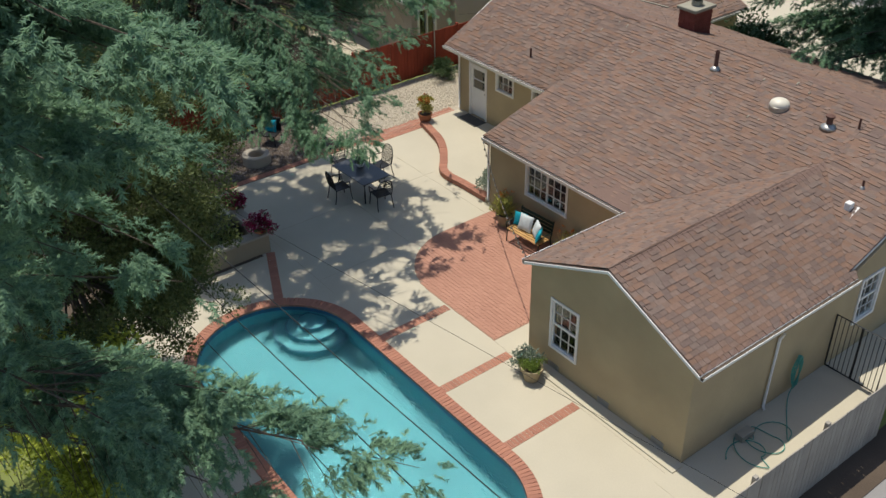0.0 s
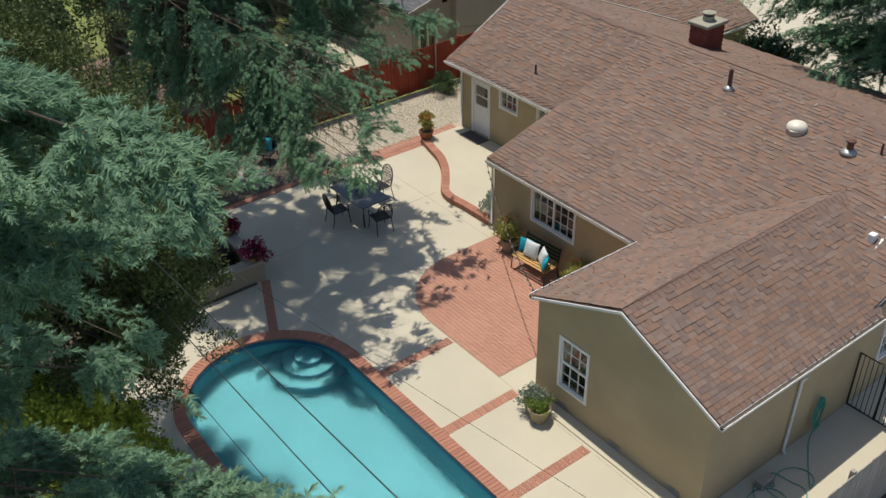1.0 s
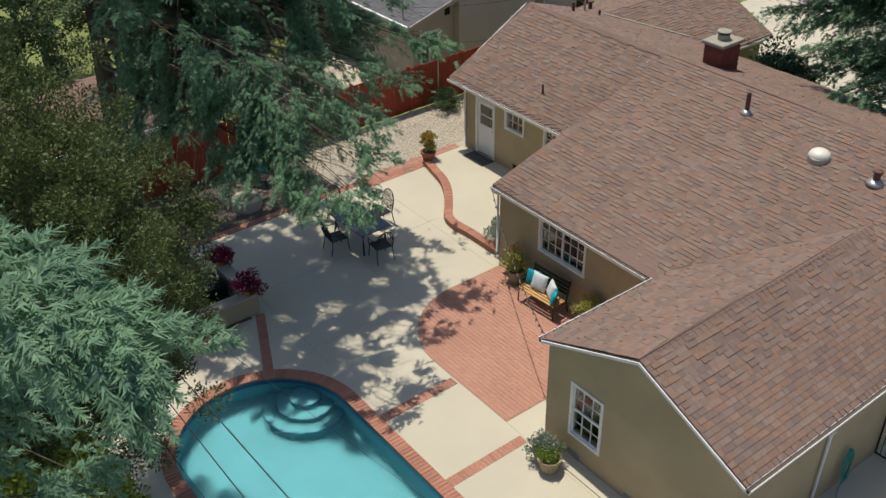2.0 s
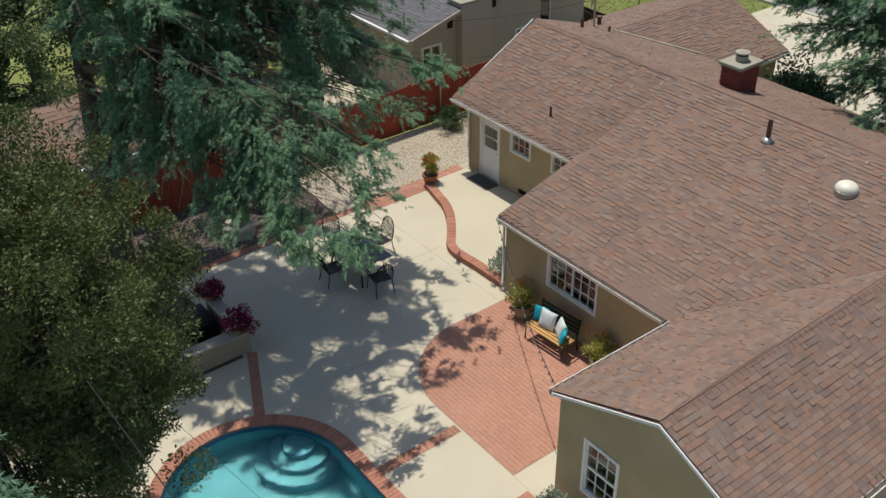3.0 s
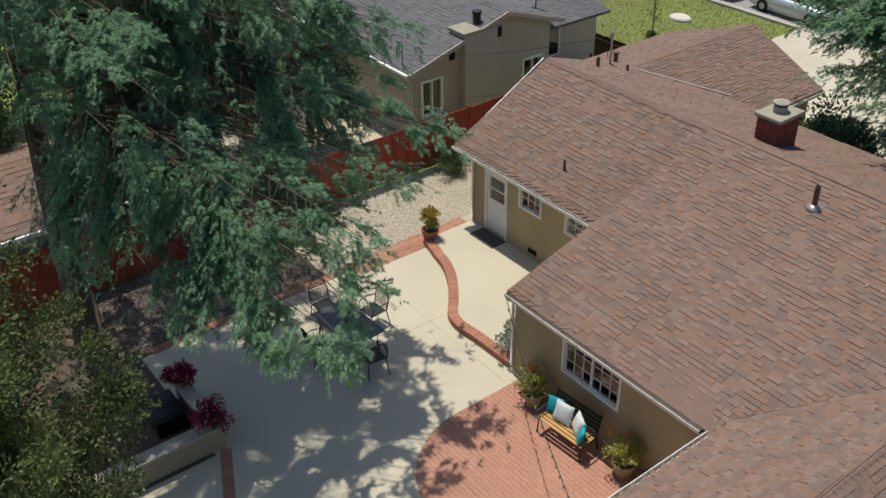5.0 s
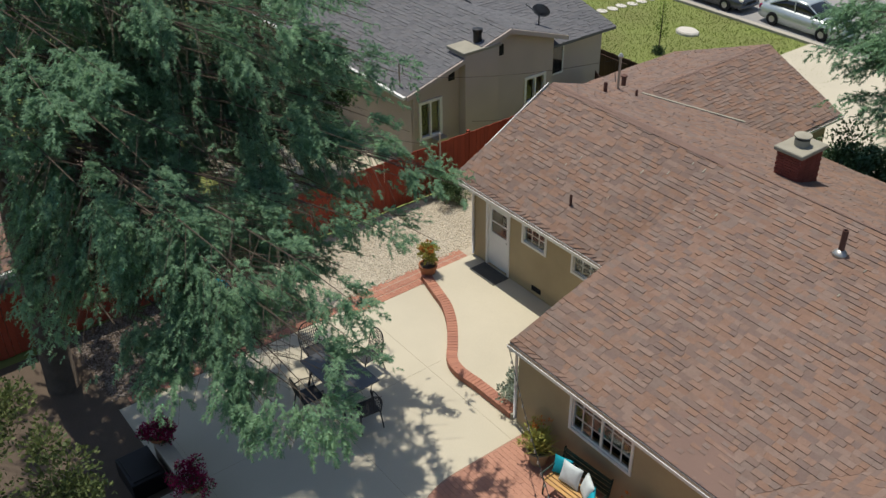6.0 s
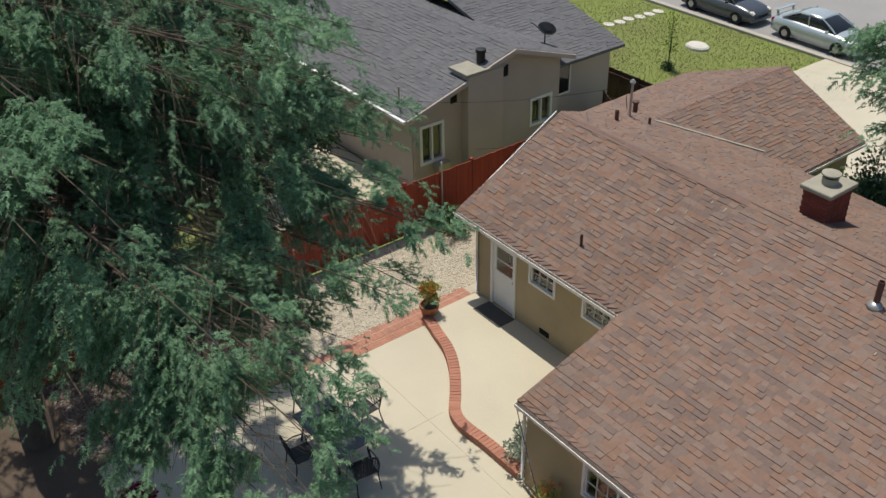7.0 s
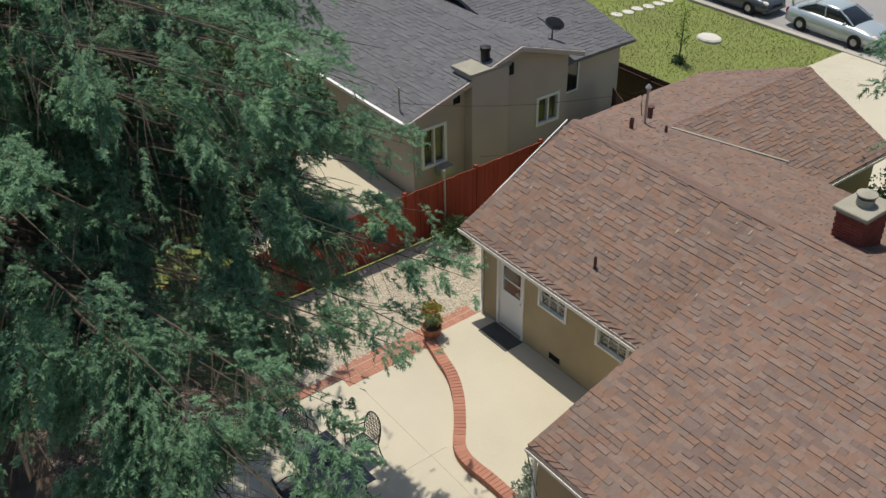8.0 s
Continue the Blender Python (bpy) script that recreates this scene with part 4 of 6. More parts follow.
def cedar(name, base, height, tips, count, radius, seed, mat, label, low=2.5, spray=0.22, gap=0.1, keep=None, dense=1.0, needles=18, wide=0.05, inner=0.3, open_at=-0.10, dapple=None, rough=0.25, clump=1.15):
    """A drooping cedar: trunk, limbs towards given tips and others on a cone, pads of hanging needle tufts."""
    rng = np.random.default_rng(seed)
    tree = root(name, base, label, "tree")
    part("trunk", Build().tube([(0, 0, -0.2), (0.08, 0.05, height * 0.3), (0.0, 0.1, height * 0.65), (0, 0, height)],
                               [height * 0.026, height * 0.02, height * 0.011, 0.02], 12), "bark", tree, smooth=True)
    limbs = []
    bx, by, bz = base
    for tx, ty, tz in tips:
        t = np.array([tx - bx, ty - by, tz - bz])
        reach = math.hypot(t[0], t[1])
        z0 = min(height * 0.93, max(1.2, t[2] + 0.05 * reach + rng.uniform(-0.2, 0.5)))
        limbs.append((z0, t, 1.0))
    for i in range(count):
        f = (i + rng.random()) / count
        z0 = low + (height - low - 0.3) * f
        a = i * 2.39996 + rng.uniform(-0.3, 0.3)
        reach = (radius * (1 - f) ** 0.8 + 0.5) * rng.uniform(0.75, 1.1)
        t = np.array([reach * math.cos(a), reach * math.sin(a), z0 - reach * rng.uniform(0.02, 0.22)])
        if keep is None or keep(t[0] + bx, t[1] + by, t[2] + bz):
            limbs.append((z0, t, 0.8))
    wood = Build()
    dirs, places, sizes = [], [], []
    for z0, tip, full in limbs:
        p0 = np.array([0.0, 0.0, z0])
        reach = np.linalg.norm(tip - p0)
        mid = (p0 + tip) / 2 + np.array([0, 0, 0.13 * reach]) + rng.normal(0, 0.05 * reach, 3) * (1, 1, 0.3)
        at = lambda s: (1 - s) ** 2 * p0 + 2 * s * (1 - s) * mid + s * s * tip
        line = [at(s) for s in np.linspace(0, 1, 7)]
        wood.tube([tuple(q) for q in line], list(np.linspace(0.008 + 0.004 * reach, 0.004, 7)), 6)
        n = max(5, int(reach / 0.16 * dense * full))
        for s in np.linspace(inner, 1.0, n):
            s = min(1.0, s + rng.uniform(-0.02, 0.02))
            c = at(s)
            d = at(min(1.0, s + 0.02)) - at(s - 0.02)
            d /= np.linalg.norm(d)
            side = np.cross(d, [0, 0, 1.0])
            side /= np.linalg.norm(side) + 1e-9
            for sign in (-1, 1):
                if rng.random() < 0.15:
                    continue
                l2 = (0.15 * reach * math.sin(math.pi * min(1.0, 0.30 + 0.66 * s)) + 0.22) * rng.uniform(0.45, 1.2)
                w = d * rng.uniform(0.4, 1.0) + side * sign * rng.uniform(0.6, 1.0) + np.array([0, 0, rng.uniform(-0.1, 0.2)])
                w /= np.linalg.norm(w)
                m = max(2, int(l2 / gap))
                u = (np.arange(m) + rng.random(m)) / m
                q = c + w * (l2 * u)[:, None] + np.outer(-0.42 * l2 * u * u, [0, 0, 1.0])
                h = w + np.outer(0.05 - 0.65 * u, [0, 0, 1.0]) + rng.normal(0, 0.40, (m, 3)) * (1, 1, 0.6)
                dirs.append(h)
                places.append(q + rng.normal(0, 0.045, (m, 3)))
                sizes.append(spray * rng.uniform(0.6, 1.3, m))
                if l2 > 0.8:
                    e = c + w * l2 + np.array([0, 0, -0.42 * l2])
                    wood.tube([tuple(c), tuple((c + e) / 2 + np.array([0, 0, 0.08 * l2])), tuple(e)], [0.006, 0.004, 0.002], 4)
    tagged(part("branchwork", wood, "bark", tree), kind="stuff")
    dirs, places, sizes = np.concatenate(dirs), np.concatenate(places), np.concatenate(sizes)
    gaps = np.array([noise.noise(Vector(p) * clump + CLUMP * seed) for p in places])
    some = gaps > open_at
    if dapple is not None:
        some &= np.array([noise.noise(Vector(((p[0] - SUN_TO.x / SUN_TO.z * p[2]) * 2.3, (p[1] - SUN_TO.y / SUN_TO.z * p[2]) * 2.3, p[2] * 0.12)) - CLUMP * seed) for p in places]) > dapple
    dirs, places, sizes = dirs[some], places[some], sizes[some] * (0.85 + 0.5 * np.clip(gaps[some], -0.16, 0.5))
    tv, tf = needle_tuft(7, needles, 0.65, wide, rough)
    v, f = scatter(tv, tf, turns(rng, dirs, False, sizes), places)
    tri_mesh("crown", v, f, mat, tree)
    return tree


def leaf_cloud(name, parent, centres, per, leaf, mat, seed, flat=0.7, up=0.3):
    """Many small pointed leaves round twig centres (x, y, z, radius)."""
    rng = np.random.default_rng(seed)
    c = np.array(centres)
    idx = np.repeat(np.arange(len(c)), per)
    d = rng.normal(0, 1, (len(idx), 3))
    d /= np.linalg.norm(d, axis=1, keepdims=True)
    r = rng.random(len(idx)) ** 0.45
    p = c[idx, :3] + d * (r * c[idx, 3])[:, None] * np.array([1, 1, flat])
    t = np.array([(0, 0, 0), (0.5, 0.28, 0.06), (1, 0, 0), (0.5, -0.28, 0.06)])
    f = np.array([(0, 1, 2), (0, 2, 3)])
    h = d + rng.normal(0, 0.6, d.shape) + np.array([0, 0, up])
    v, fs = scatter(t, f, turns(rng, h, True, leaf * rng.uniform(0.6, 1.3, len(idx))), p)
    return tri_mesh(name, v, fs, mat, parent)


def broadleaf(name, base, height, radius, centre_z, seed, mat, label, leaf=0.085, clumps=230, per=240, lean=(0, 0)):
    rng = np.random.default_rng(seed)
    tree = root(name, base, label, "tree")
    part("trunk", Build().tube([(0, 0, -0.2), (0.1, 0.0, centre_z * 0.5), (lean[0] * 0.5, lean[1] * 0.5, centre_z)], [0.2, 0.15, 0.08], 10), "bark", tree, smooth=True)
    wood = Build()
    centres = []
    while len(centres) < clumps:
        d = rng.normal(0, 1, 3)
        d /= np.linalg.norm(d)
        lump = 0.78 + 0.30 * math.sin(3.1 * d[0] + seed) * math.cos(2.7 * d[1] - 1.0) + 0.12 * math.sin(7 * d[2] + 5 * d[0])
        r = (rng.random() ** 0.3) * lump
        p = np.array([lean[0] + d[0] * radius * r, lean[1] + d[1] * radius * r, centre_z + d[2] * (height - centre_z) * r])
        if p[2] > 0.5:
            centres.append((*p, rng.uniform(0.25, 0.5)))
            if len(centres) % 3 == 0:
                s = np.array([lean[0] * 0.4, lean[1] * 0.4, centre_z * 0.7])
                m = (s + p) / 2 + np.array([0, 0, 0.3])
                wood.tube([tuple(s), tuple(m), tuple(p)], [0.05, 0.025, 0.006], 5)
    tagged(part("branchwork", wood, "bark", tree), kind="stuff")
    leaf_cloud("crown", tree, centres, per, leaf, mat, seed)
    return tree


def bush(name, at, r, h, mat, label, seed, clumps=40, per=160, leaf=0.07, category="shrub"):
    rng = np.random.default_rng(seed)
    ob = root(name, at, label, category)
    centres = [(*(rng.normal(0, 0.42, 2) * r), h * rng.uniform(0.25, 0.85), r * rng.uniform(0.25, 0.42)) for _ in range(clumps)]
    b = Build()
    for c in centres[:10]:
        b.tube([(0, 0, -0.05), (c[0] * 0.5, c[1] * 0.5, c[2] * 0.5), (c[0], c[1], c[2])], [0.02, 0.015, 0.006], 5)
    part("stems", b, "bark", ob)
    leaf_cloud("foliage", ob, centres, per, leaf, mat, seed)
    return ob


def clear_of_path(x, y, z):
    # branches stay to the side of the open air over the pool
    along = (-0.80 * (x - 1.3) + 0.60 * y)
    left = (-0.60 * (x - 1.3) - 0.80 * y)
    if y > 0.0 and (7.2 < z < 9.6 or x < -7.2 and z < 9.6):
        return False
    return left > 1.9 or z < 9.0 and left > 0.8


cedar("cedar_tree", (-9.4, -1.0, 0), 15.0,
      [(x - 0.16, y - 0.22, z) if z > 9 else (x, y, z) for x, y, z in [(-4.6, 1.9, 12.6), (-4.2, 2.7, 12.2), (-4.6, 1.1, 10.9), (-7.6, 2.6, 10.0), (-5.9, 3.1, 7.8), (-4.9, 4.3, 6.8), (-6.5, 2.9, 9.1), (-5.3, 3.3, 7.4), (-4.5, 1.5, 11.8), (-6.2, 2.6, 9.8), (-4.9, 2.0, 12.0), (-5.2, 2.2, 11.4), (-5.1, 1.6, 12.3), (-4.8, 2.3, 12.2), (-5.4, 2.6, 11.9), (-6.2, 1.9, 10.0), (-5.1, 1.7, 8.5), (-6.9, 2.1, 11.4), (-7.4, 2.0, 9.3), (-5.6, 1.4, 11.0), (-6.0, 2.9, 10.8), (-6.4, 2.2, 7.0), (-5.7, 2.6, 6.8)]],
      22, 5.0, 11, "cedar_blue", "tall blue-green cedar with drooping branches beside the pool", spray=0.17, gap=0.026, keep=clear_of_path, dense=1.5, needles=26, wide=0.045, inner=0.40, open_at=-0.02, rough=0.55, clump=1.7)
LOW_LIMBS = [(-15.6, 10.3, 5.0), (-16.4, 10.8, 5.4), (-15.5, 11.0, 5.1), (-15.4, 10.6, 4.7), (-15.7, 9.9, 4.6), (-15.9, 10.8, 5.6), (-16.9, 10.2, 6.0), (-17.2, 11.6, 5.6), (-17.5, 13.4, 5.8), (-17.7, 14.1, 5.4), (-17.8, 8.8, 4.7), (-18.0, 12.6, 6.0), (-18.2, 10.8, 6.0), (-15.9, 11.5, 5.3), (-15.6, 10.7, 4.6), (-15.7, 10.3, 4.4), (-16.3, 11.6, 5.9), (-20.6, 16.0, 5.6)]
HIGH_LIMBS = [(-16.7, 10.4, 6.3), (-17.9, 14.8, 6.2), (-18.3, 14.4, 6.4), (-18.4, 14.0, 6.4), (-19.5, 14.8, 7.8), (-19.7, 13.3, 9.0), (-19.6, 9.6, 9.1), (-19.3, 13.8, 6.2), (-20.0, 12.4, 8.2), (-18.8, 14.3, 7.1), (-18.9, 13.1, 6.1), (-21.5, 15.6, 6.8), (-19.0, 11.2, 7.2), (-20.5, 8.0, 8.0), (-19.7, 14.3, 8.8), (-19.8, 9.5, 9.0), (-20.5, 10.5, 9.4), (-19.2, 8.7, 8.8), (-20.8, 9.2, 9.8), (-21.4, 10.6, 9.8), (-20.0, 11.3, 9.2), (-19.1, 12.0, 8.9), (-20.2, 7.6, 8.6), (-21.0, 8.4, 10.2)]
HANGING_LIMBS = [(-20.2, 13.4, 3.9), (-19.6, 13.6, 3.6), (-20.8, 13.6, 4.2), (-20.0, 12.8, 4.0), (-19.4, 13.1, 3.5), (-20.6, 14.2, 4.3), (-19.9, 14.0, 4.0)]
# limbs added high up to throw shade on the ground below
SHADE_LIMBS = [(-21.5, 6.8, 9.0), (-22.5, 5.8, 9.2), (-23.6, 6.4, 9.6), (-24.6, 5.6, 9.0), (-22.8, 7.6, 9.8), (-21.2, 8.0, 9.4), (-23.0, 9.8, 9.6), (-22.2, 10.2, 9.2)]
FAN_LIMBS = [(-19.0, 14.5, 8.2), (-18.2, 13.5, 9.6), (-18.0, 15.1, 6.2), (-19.5, 13.3, 7.4), (-18.9, 13.5, 7.0), (-19.8, 13.3, 7.0), (-20.6, 14.1, 6.6), (-20.2, 13.2, 7.6), (-21.2, 13.0, 7.0), (-21.3, 14.2, 7.0), (-20.4, 13.8, 7.4), (-20.9, 14.4, 7.3), (-20.2, 14.6, 7.2), (-21.6, 14.9, 6.9), (-20.6, 15.2, 6.8), (-21.0, 13.6, 7.5), (-21.9, 14.2, 7.3), (-22.2, 15.2, 6.8), (-20.8, 14.9, 7.6), (-19.9, 14.2, 7.8), (-20.0, 12.2, 7.0), (-20.9, 14.6, 6.4), (-18.6, 14.4, 6.5), (-19.4, 13.9, 8.6), (-18.9, 12.8, 9.2)]
# limbs added mostly out of view, shifted copies too, to shade the patio
BACK_SHADE_LIMBS = [(-25.9, 12.7, 9.5), (-24.6, 13.4, 9.5), (-23.3, 14.0, 9.3), (-22.6, 15.0, 9.0), (-26.8, 13.9, 9.6), (-25.5, 15.5, 9.3), (-23.9, 15.6, 9.2), (-26.6, 15.8, 9.2), (-27.4, 12.7, 9.5), (-24.8, 14.5, 9.7), (-23.6, 12.8, 9.9), (-22.6, 13.6, 9.5), (-27.2, 14.9, 9.3), (-25.3, 14.0, 10.0), (-24.2, 14.6, 8.9), (-26.0, 14.8, 10.0)]
cedar("cedar_tree", (-25.0, 8.6, 0), 14.5,
      LOW_LIMBS + HIGH_LIMBS + HANGING_LIMBS + SHADE_LIMBS + FAN_LIMBS + BACK_SHADE_LIMBS + [(x + 0.7, y - 0.6, z + 0.6) for x, y, z in BACK_SHADE_LIMBS] + [(x - 1.0, y - 1.6, z + 0.7) for x, y, z in BACK_SHADE_LIMBS[::2]] + [(x + 1.9, y + 0.3, z - 0.2) for x, y, z in BACK_SHADE_LIMBS if x > -25.4],
      85, 7.0, 5, "cedar", "large dark green cedar with drooping sprays shading the patio", low=5.4, spray=0.21, gap=0.045, dense=1.1, needles=20, wide=0.045, open_at=-0.15, dapple=-0.05, rough=0.5, clump=1.0, inner=0.18, keep=lambda x, y, z: not (y < 9.0 and z < 8.0))
# limbs near y 25-26 are added above the view to shade the back roof
cedar("cedar_tree", (-11.0, 30.3, -1.0), 15.0, [(-15.7, 27.3, 3.6), (-17.0, 27.5, 4.6), (-18.0, 28.3, 5.8), (-16.5, 28.5, 6.5), (-14.5, 27.5, 4.0), (-17.5, 29.5, 4.4), (-12.5, 27.5, 3.4), (-10.5, 27.2, 4.2), (-17.0, 30.5, 5.0), (-16.5, 31.0, 7.0), (-17.5, 31.0, 6.2), (-15.5, 29.0, 5.0), (-14.0, 28.0, 5.5), (-16.0, 27.6, 5.4), (-13.0, 27.0, 5.0), (-15.0, 30.0, 8.0), (-18.2, 29.0, 5.0), (-12.0, 27.0, 5.8), (-15.9, 29.4, 2.9), (-15.2, 28.6, 3.1), (-16.6, 29.8, 2.8), (-14.3, 28.6, 3.0), (-13.8, 28.0, 3.2), (-13.6, 28.6, 4.0), (-12.5, 28.0, 3.6), (-12.0, 28.6, 4.5), (-19.0, 27.6, 5.4), (-18.6, 27.9, 4.9), (-18.4, 28.5, 6.2), (-18.2, 27.3, 4.3), (-19.2, 28.0, 6.3), (-18.0, 27.5, 5.8), (-13.0, 26.0, 7.3), (-15.0, 26.4, 7.2), (-11.0, 25.6, 7.1), (-14.0, 25.6, 7.6), (-12.0, 25.0, 7.6), (-9.5, 25.2, 7.2), (-20.4, 29.2, 5.2), (-20.0, 30.0, 5.6), (-19.8, 28.8, 5.8), (-19.6, 29.6, 4.6)] + [(-16.2 + 0.75 * k, 25.6 + 0.5 * math.sin(2.1 * k), 6.9 + 0.4 * math.cos(1.7 * k)) for k in range(12)],
      100, 8.0, 21, "cedar", "dark green cedar in the front garden", spray=0.28, gap=0.06, dense=1.2, needles=18, wide=0.06, rough=0.5, inner=0.15, open_at=-0.35)
broadleaf("olive_tree", (-16.2, 2.9, 0), 11.2, 3.05, 5.5, 4, "oak", "tall tree with small olive green leaves beside the pool", lean=(0.75, 1.35), clumps=580, per=400, leaf=0.065)
for x, y, r, h, n in ((-14.4, 2.5, 1.2, 3.7, 110), (-13.4, 3.5, 1.0, 3.5, 90), (-12.5, 2.5, 1.2, 4.6, 110), (-15.6, 2.9, 1.0, 2.8, 60)):
    bush("yellow_shrub", (x, y, 0), r, h, "lime", "tall yellow-green leafy shrub beside the pool", int(x * -10), n, 190, 0.10)
bush("round_shrub", (-17.6, 28.4, -0.3), 1.5, 3.2, "shrub", "dark green rounded shrub in front of the house", 3, 60, 240, 0.12)
bush("low_shrub", (-26.1, 20.8, 0), 0.55, 0.75, "shrub", "low green shrub on the pale gravel", 4, 30, 140, 0.06)
for k in range(9):
    bush("border_shrub", (-17.0 + k * 1.25, 27.5 + 0.3 * math.sin(k * 2), -0.1), 0.9, 1.7, "shrub" if k % 2 else "succulent", "low green border shrub along the driveway", 30 + k, 26, 120, 0.1)
for x, y, h, r in ((-15.5, 35.5, 8, 3.2), (-11.0, 36.0, 9, 3.5), (-32.5, 19.3, 4.2, 1.8), (-37.0, 19.3, 6.5, 2.6), (-42.0, 17.0, 8, 3.2), (-33, 8, 7, 2.8), (-36, 12.5, 8, 3.2), (-40, 7, 9, 3.5), (-34, 17.5, 5.0, 2.0), (-38.5, 10.5, 8, 3.2), (-36, 5, 7.5, 3.2), (-32, 2.5, 7, 3.0)):
    broadleaf("garden_tree", (x, y, -0.6), h, r, h * 0.6, int(-x), "shrub", "leafy green tree in the next garden", 0.14, 110, 110)


# ---- fences ----
def board_fence(name, x0, y0, x1, y1, z0, h, mat, label, width=0.15, group="fences"):
    f = root(name, (x0, y0, z0), label, "fence", group)
    length = math.hypot(x1 - x0, y1 - y0)
    a = math.degrees(math.atan2(y1 - y0, x1 - x0))
    f.matrix_basis = pose(x0, y0, z0, 0, 0, a)
    n = int(length / width)
    me = Build().box(-width / 2 + 0.004, width / 2 - 0.004, -0.012, 0.012, 0, h).mesh("board", mat)
    for i in range(n):
        piece("board", me, f, pose((i + 0.5) * length / n, 0, random.uniform(-0.012, 0.012), 0, random.uniform(-0.5, 0.5), 0))
    me = Build().box(-0.05, 0.05, -0.10, -0.013, 0, h + 0.05).mesh("post", mat)
    for i in range(int(length / 2.4) + 1):
        piece("post", me, f, pose(min(length, i * 2.4), 0, 0))
    for z in (0.3, h - 0.28):
        part("rail", Build().box(0, length, -0.055, -0.013, z, z + 0.09), mat, f)
    return f


board_fence("fence", -26.85, 29.3, -26.85, 13.2, 0.0, 1.62, "fence", "red stained board fence behind the gravel")
board_fence("fence", -26.85, 13.2, -26.85, 2.0, 0.0, 1.75, "fence", "red stained board fence in the cedar's shade")
board_fence("fence", -33.0, 33.4, -27.6, 33.35, -1.65, 1.55, "fence_dark", "dark brown board fence beside the front lawn")
board_fence("fence", -26.9, 29.4, -30.4, 31.2, -1.5, 1.6, "fence_dark", "dark brown board fence between the houses")
board_fence("fence", -5.40, 17.4, -5.40, 6.0, -1.1, 1.75, "fence_grey", "weathered grey wood fence along the side path")
b = Build().box(-6.98, -5.45, 11.5, 30.0, -0.03, 0.006)
tagged(part("side_path", b, "concrete"), "grey concrete side path along the house", "path", kind="structure")
b = Build().box(-4.6, 30, -20.0, 34.0, -1.4, -1.14)
tagged(part("lane", b, "asphalt"), "grey paved lane beside the fence", "lane", kind="structure")
b = Build().box(-5.5, -4.55, -20.0, 34.0, -1.4, -1.12)
tagged(part("verge", b, "soil"), "dry soil strip beside the fence", "verge", kind="structure")

gate = root("metal_gate", (-6.95, 17.3, 0.02), "black iron double gate across the side path", "gate")
for k in range(2):
    x0, x1 = k * 0.66, k * 0.66 + 0.64
    leaf = part("gate_frame", Build().tube([(x0, 0, 0.05), (x1, 0, 0.05), (x1, 0, 1.5), (x0, 0, 1.5), (x0, 0, 0.05)], 0.022, 6), "iron", gate)
    for i in range(1, 6):
        x = x0 + (x1 - x0) * i / 6
        part("bar", Build().tube([(x, 0, 0.05), (x, 0, 1.5)], 0.009, 6), "iron", leaf)

pole = root("garden_pole", (-27.0 + 0.25, 20.9, 0), "thin grey metal pole beside the fence", "pole")
part("shaft", Build().tube([(0, 0, 0), (0, 0, 1.95)], 0.025, 8), "steel", pole)
part("cap", Build().lathe([(0.035, 1.94), (0.035, 1.99), (0.01, 2.01)], n=8), "steel", pole)

# ---- seat wall with flower bowls ----
sw = root("seat_wall", (-19.5, 9.6, 0), "tan plaster seat wall with a flat cap", "garden wall")
part("front_wall", Build().box(-0.22, 0.0, -4.2, 0.0, 0, 0.55), "seat_wall", sw, bevel=0.01)
part("side_wall", Build().box(-2.0, -0.22, -0.22, 0.0, 0, 0.55), "seat_wall", sw, bevel=0.01)
part("cap", Build().box(-0.30, 0.04, -4.22, 0.04, 0.55, 0.62), "seat_cap", sw, bevel=0.012)
part("cap", Build().box(-2.0, -0.30, -0.28, 0.04, 0.55, 0.62), "seat_cap", sw, bevel=0.012)
grill = root("brick_grill", (-21.0, 8.9, 0), "dark low barbecue box behind the seat wall", "barbecue")
part("box", Build().box(-0.5, 0.45, -0.35, 0.35, 0, 0.45), "iron", grill, bevel=0.02)
part("grate", Build().box(-0.42, 0.37, -0.28, 0.28, 0.452, 0.47), "iron", grill)


def flower_bowl(at, seed, r=0.36):
    f = root("flower_bowl", at, "round bowl of magenta and pale petunias on the wall", "flower pot", "flower bowls on the seat wall")
    part("bowl", Build().lathe([(0.12, 0), (0.2, 0.06), (0.26, 0.18), (0.24, 0.18), (0.2, 0.1)], n=18), "terracotta", f, smooth=True)
    rng = np.random.default_rng(seed)
    cs = [(*(rng.normal(0, 0.45, 2) * r), 0.18 + rng.uniform(0, 0.24), 0.11) for _ in range(40)]
    leaf_cloud("foliage", f, [(x * 0.85, y * 0.85, z - 0.06, q) for x, y, z, q in cs], 50, 0.05, "shrub", seed)
    leaf_cloud("blossom", f, cs, 45, 0.06, "petal", seed + 1, up=0.8)
    leaf_cloud("pale_blossom", f, [(x * 1.05, y * 1.05, z + 0.04, 0.05) for x, y, z, q in cs[::2]], 8, 0.055, "petal_pale", seed + 2, up=0.9)


flower_bowl((-19.64, 9.45, 0.62), 3, 0.36)
flower_bowl((-21.3, 9.48, 0.62), 8, 0.30)


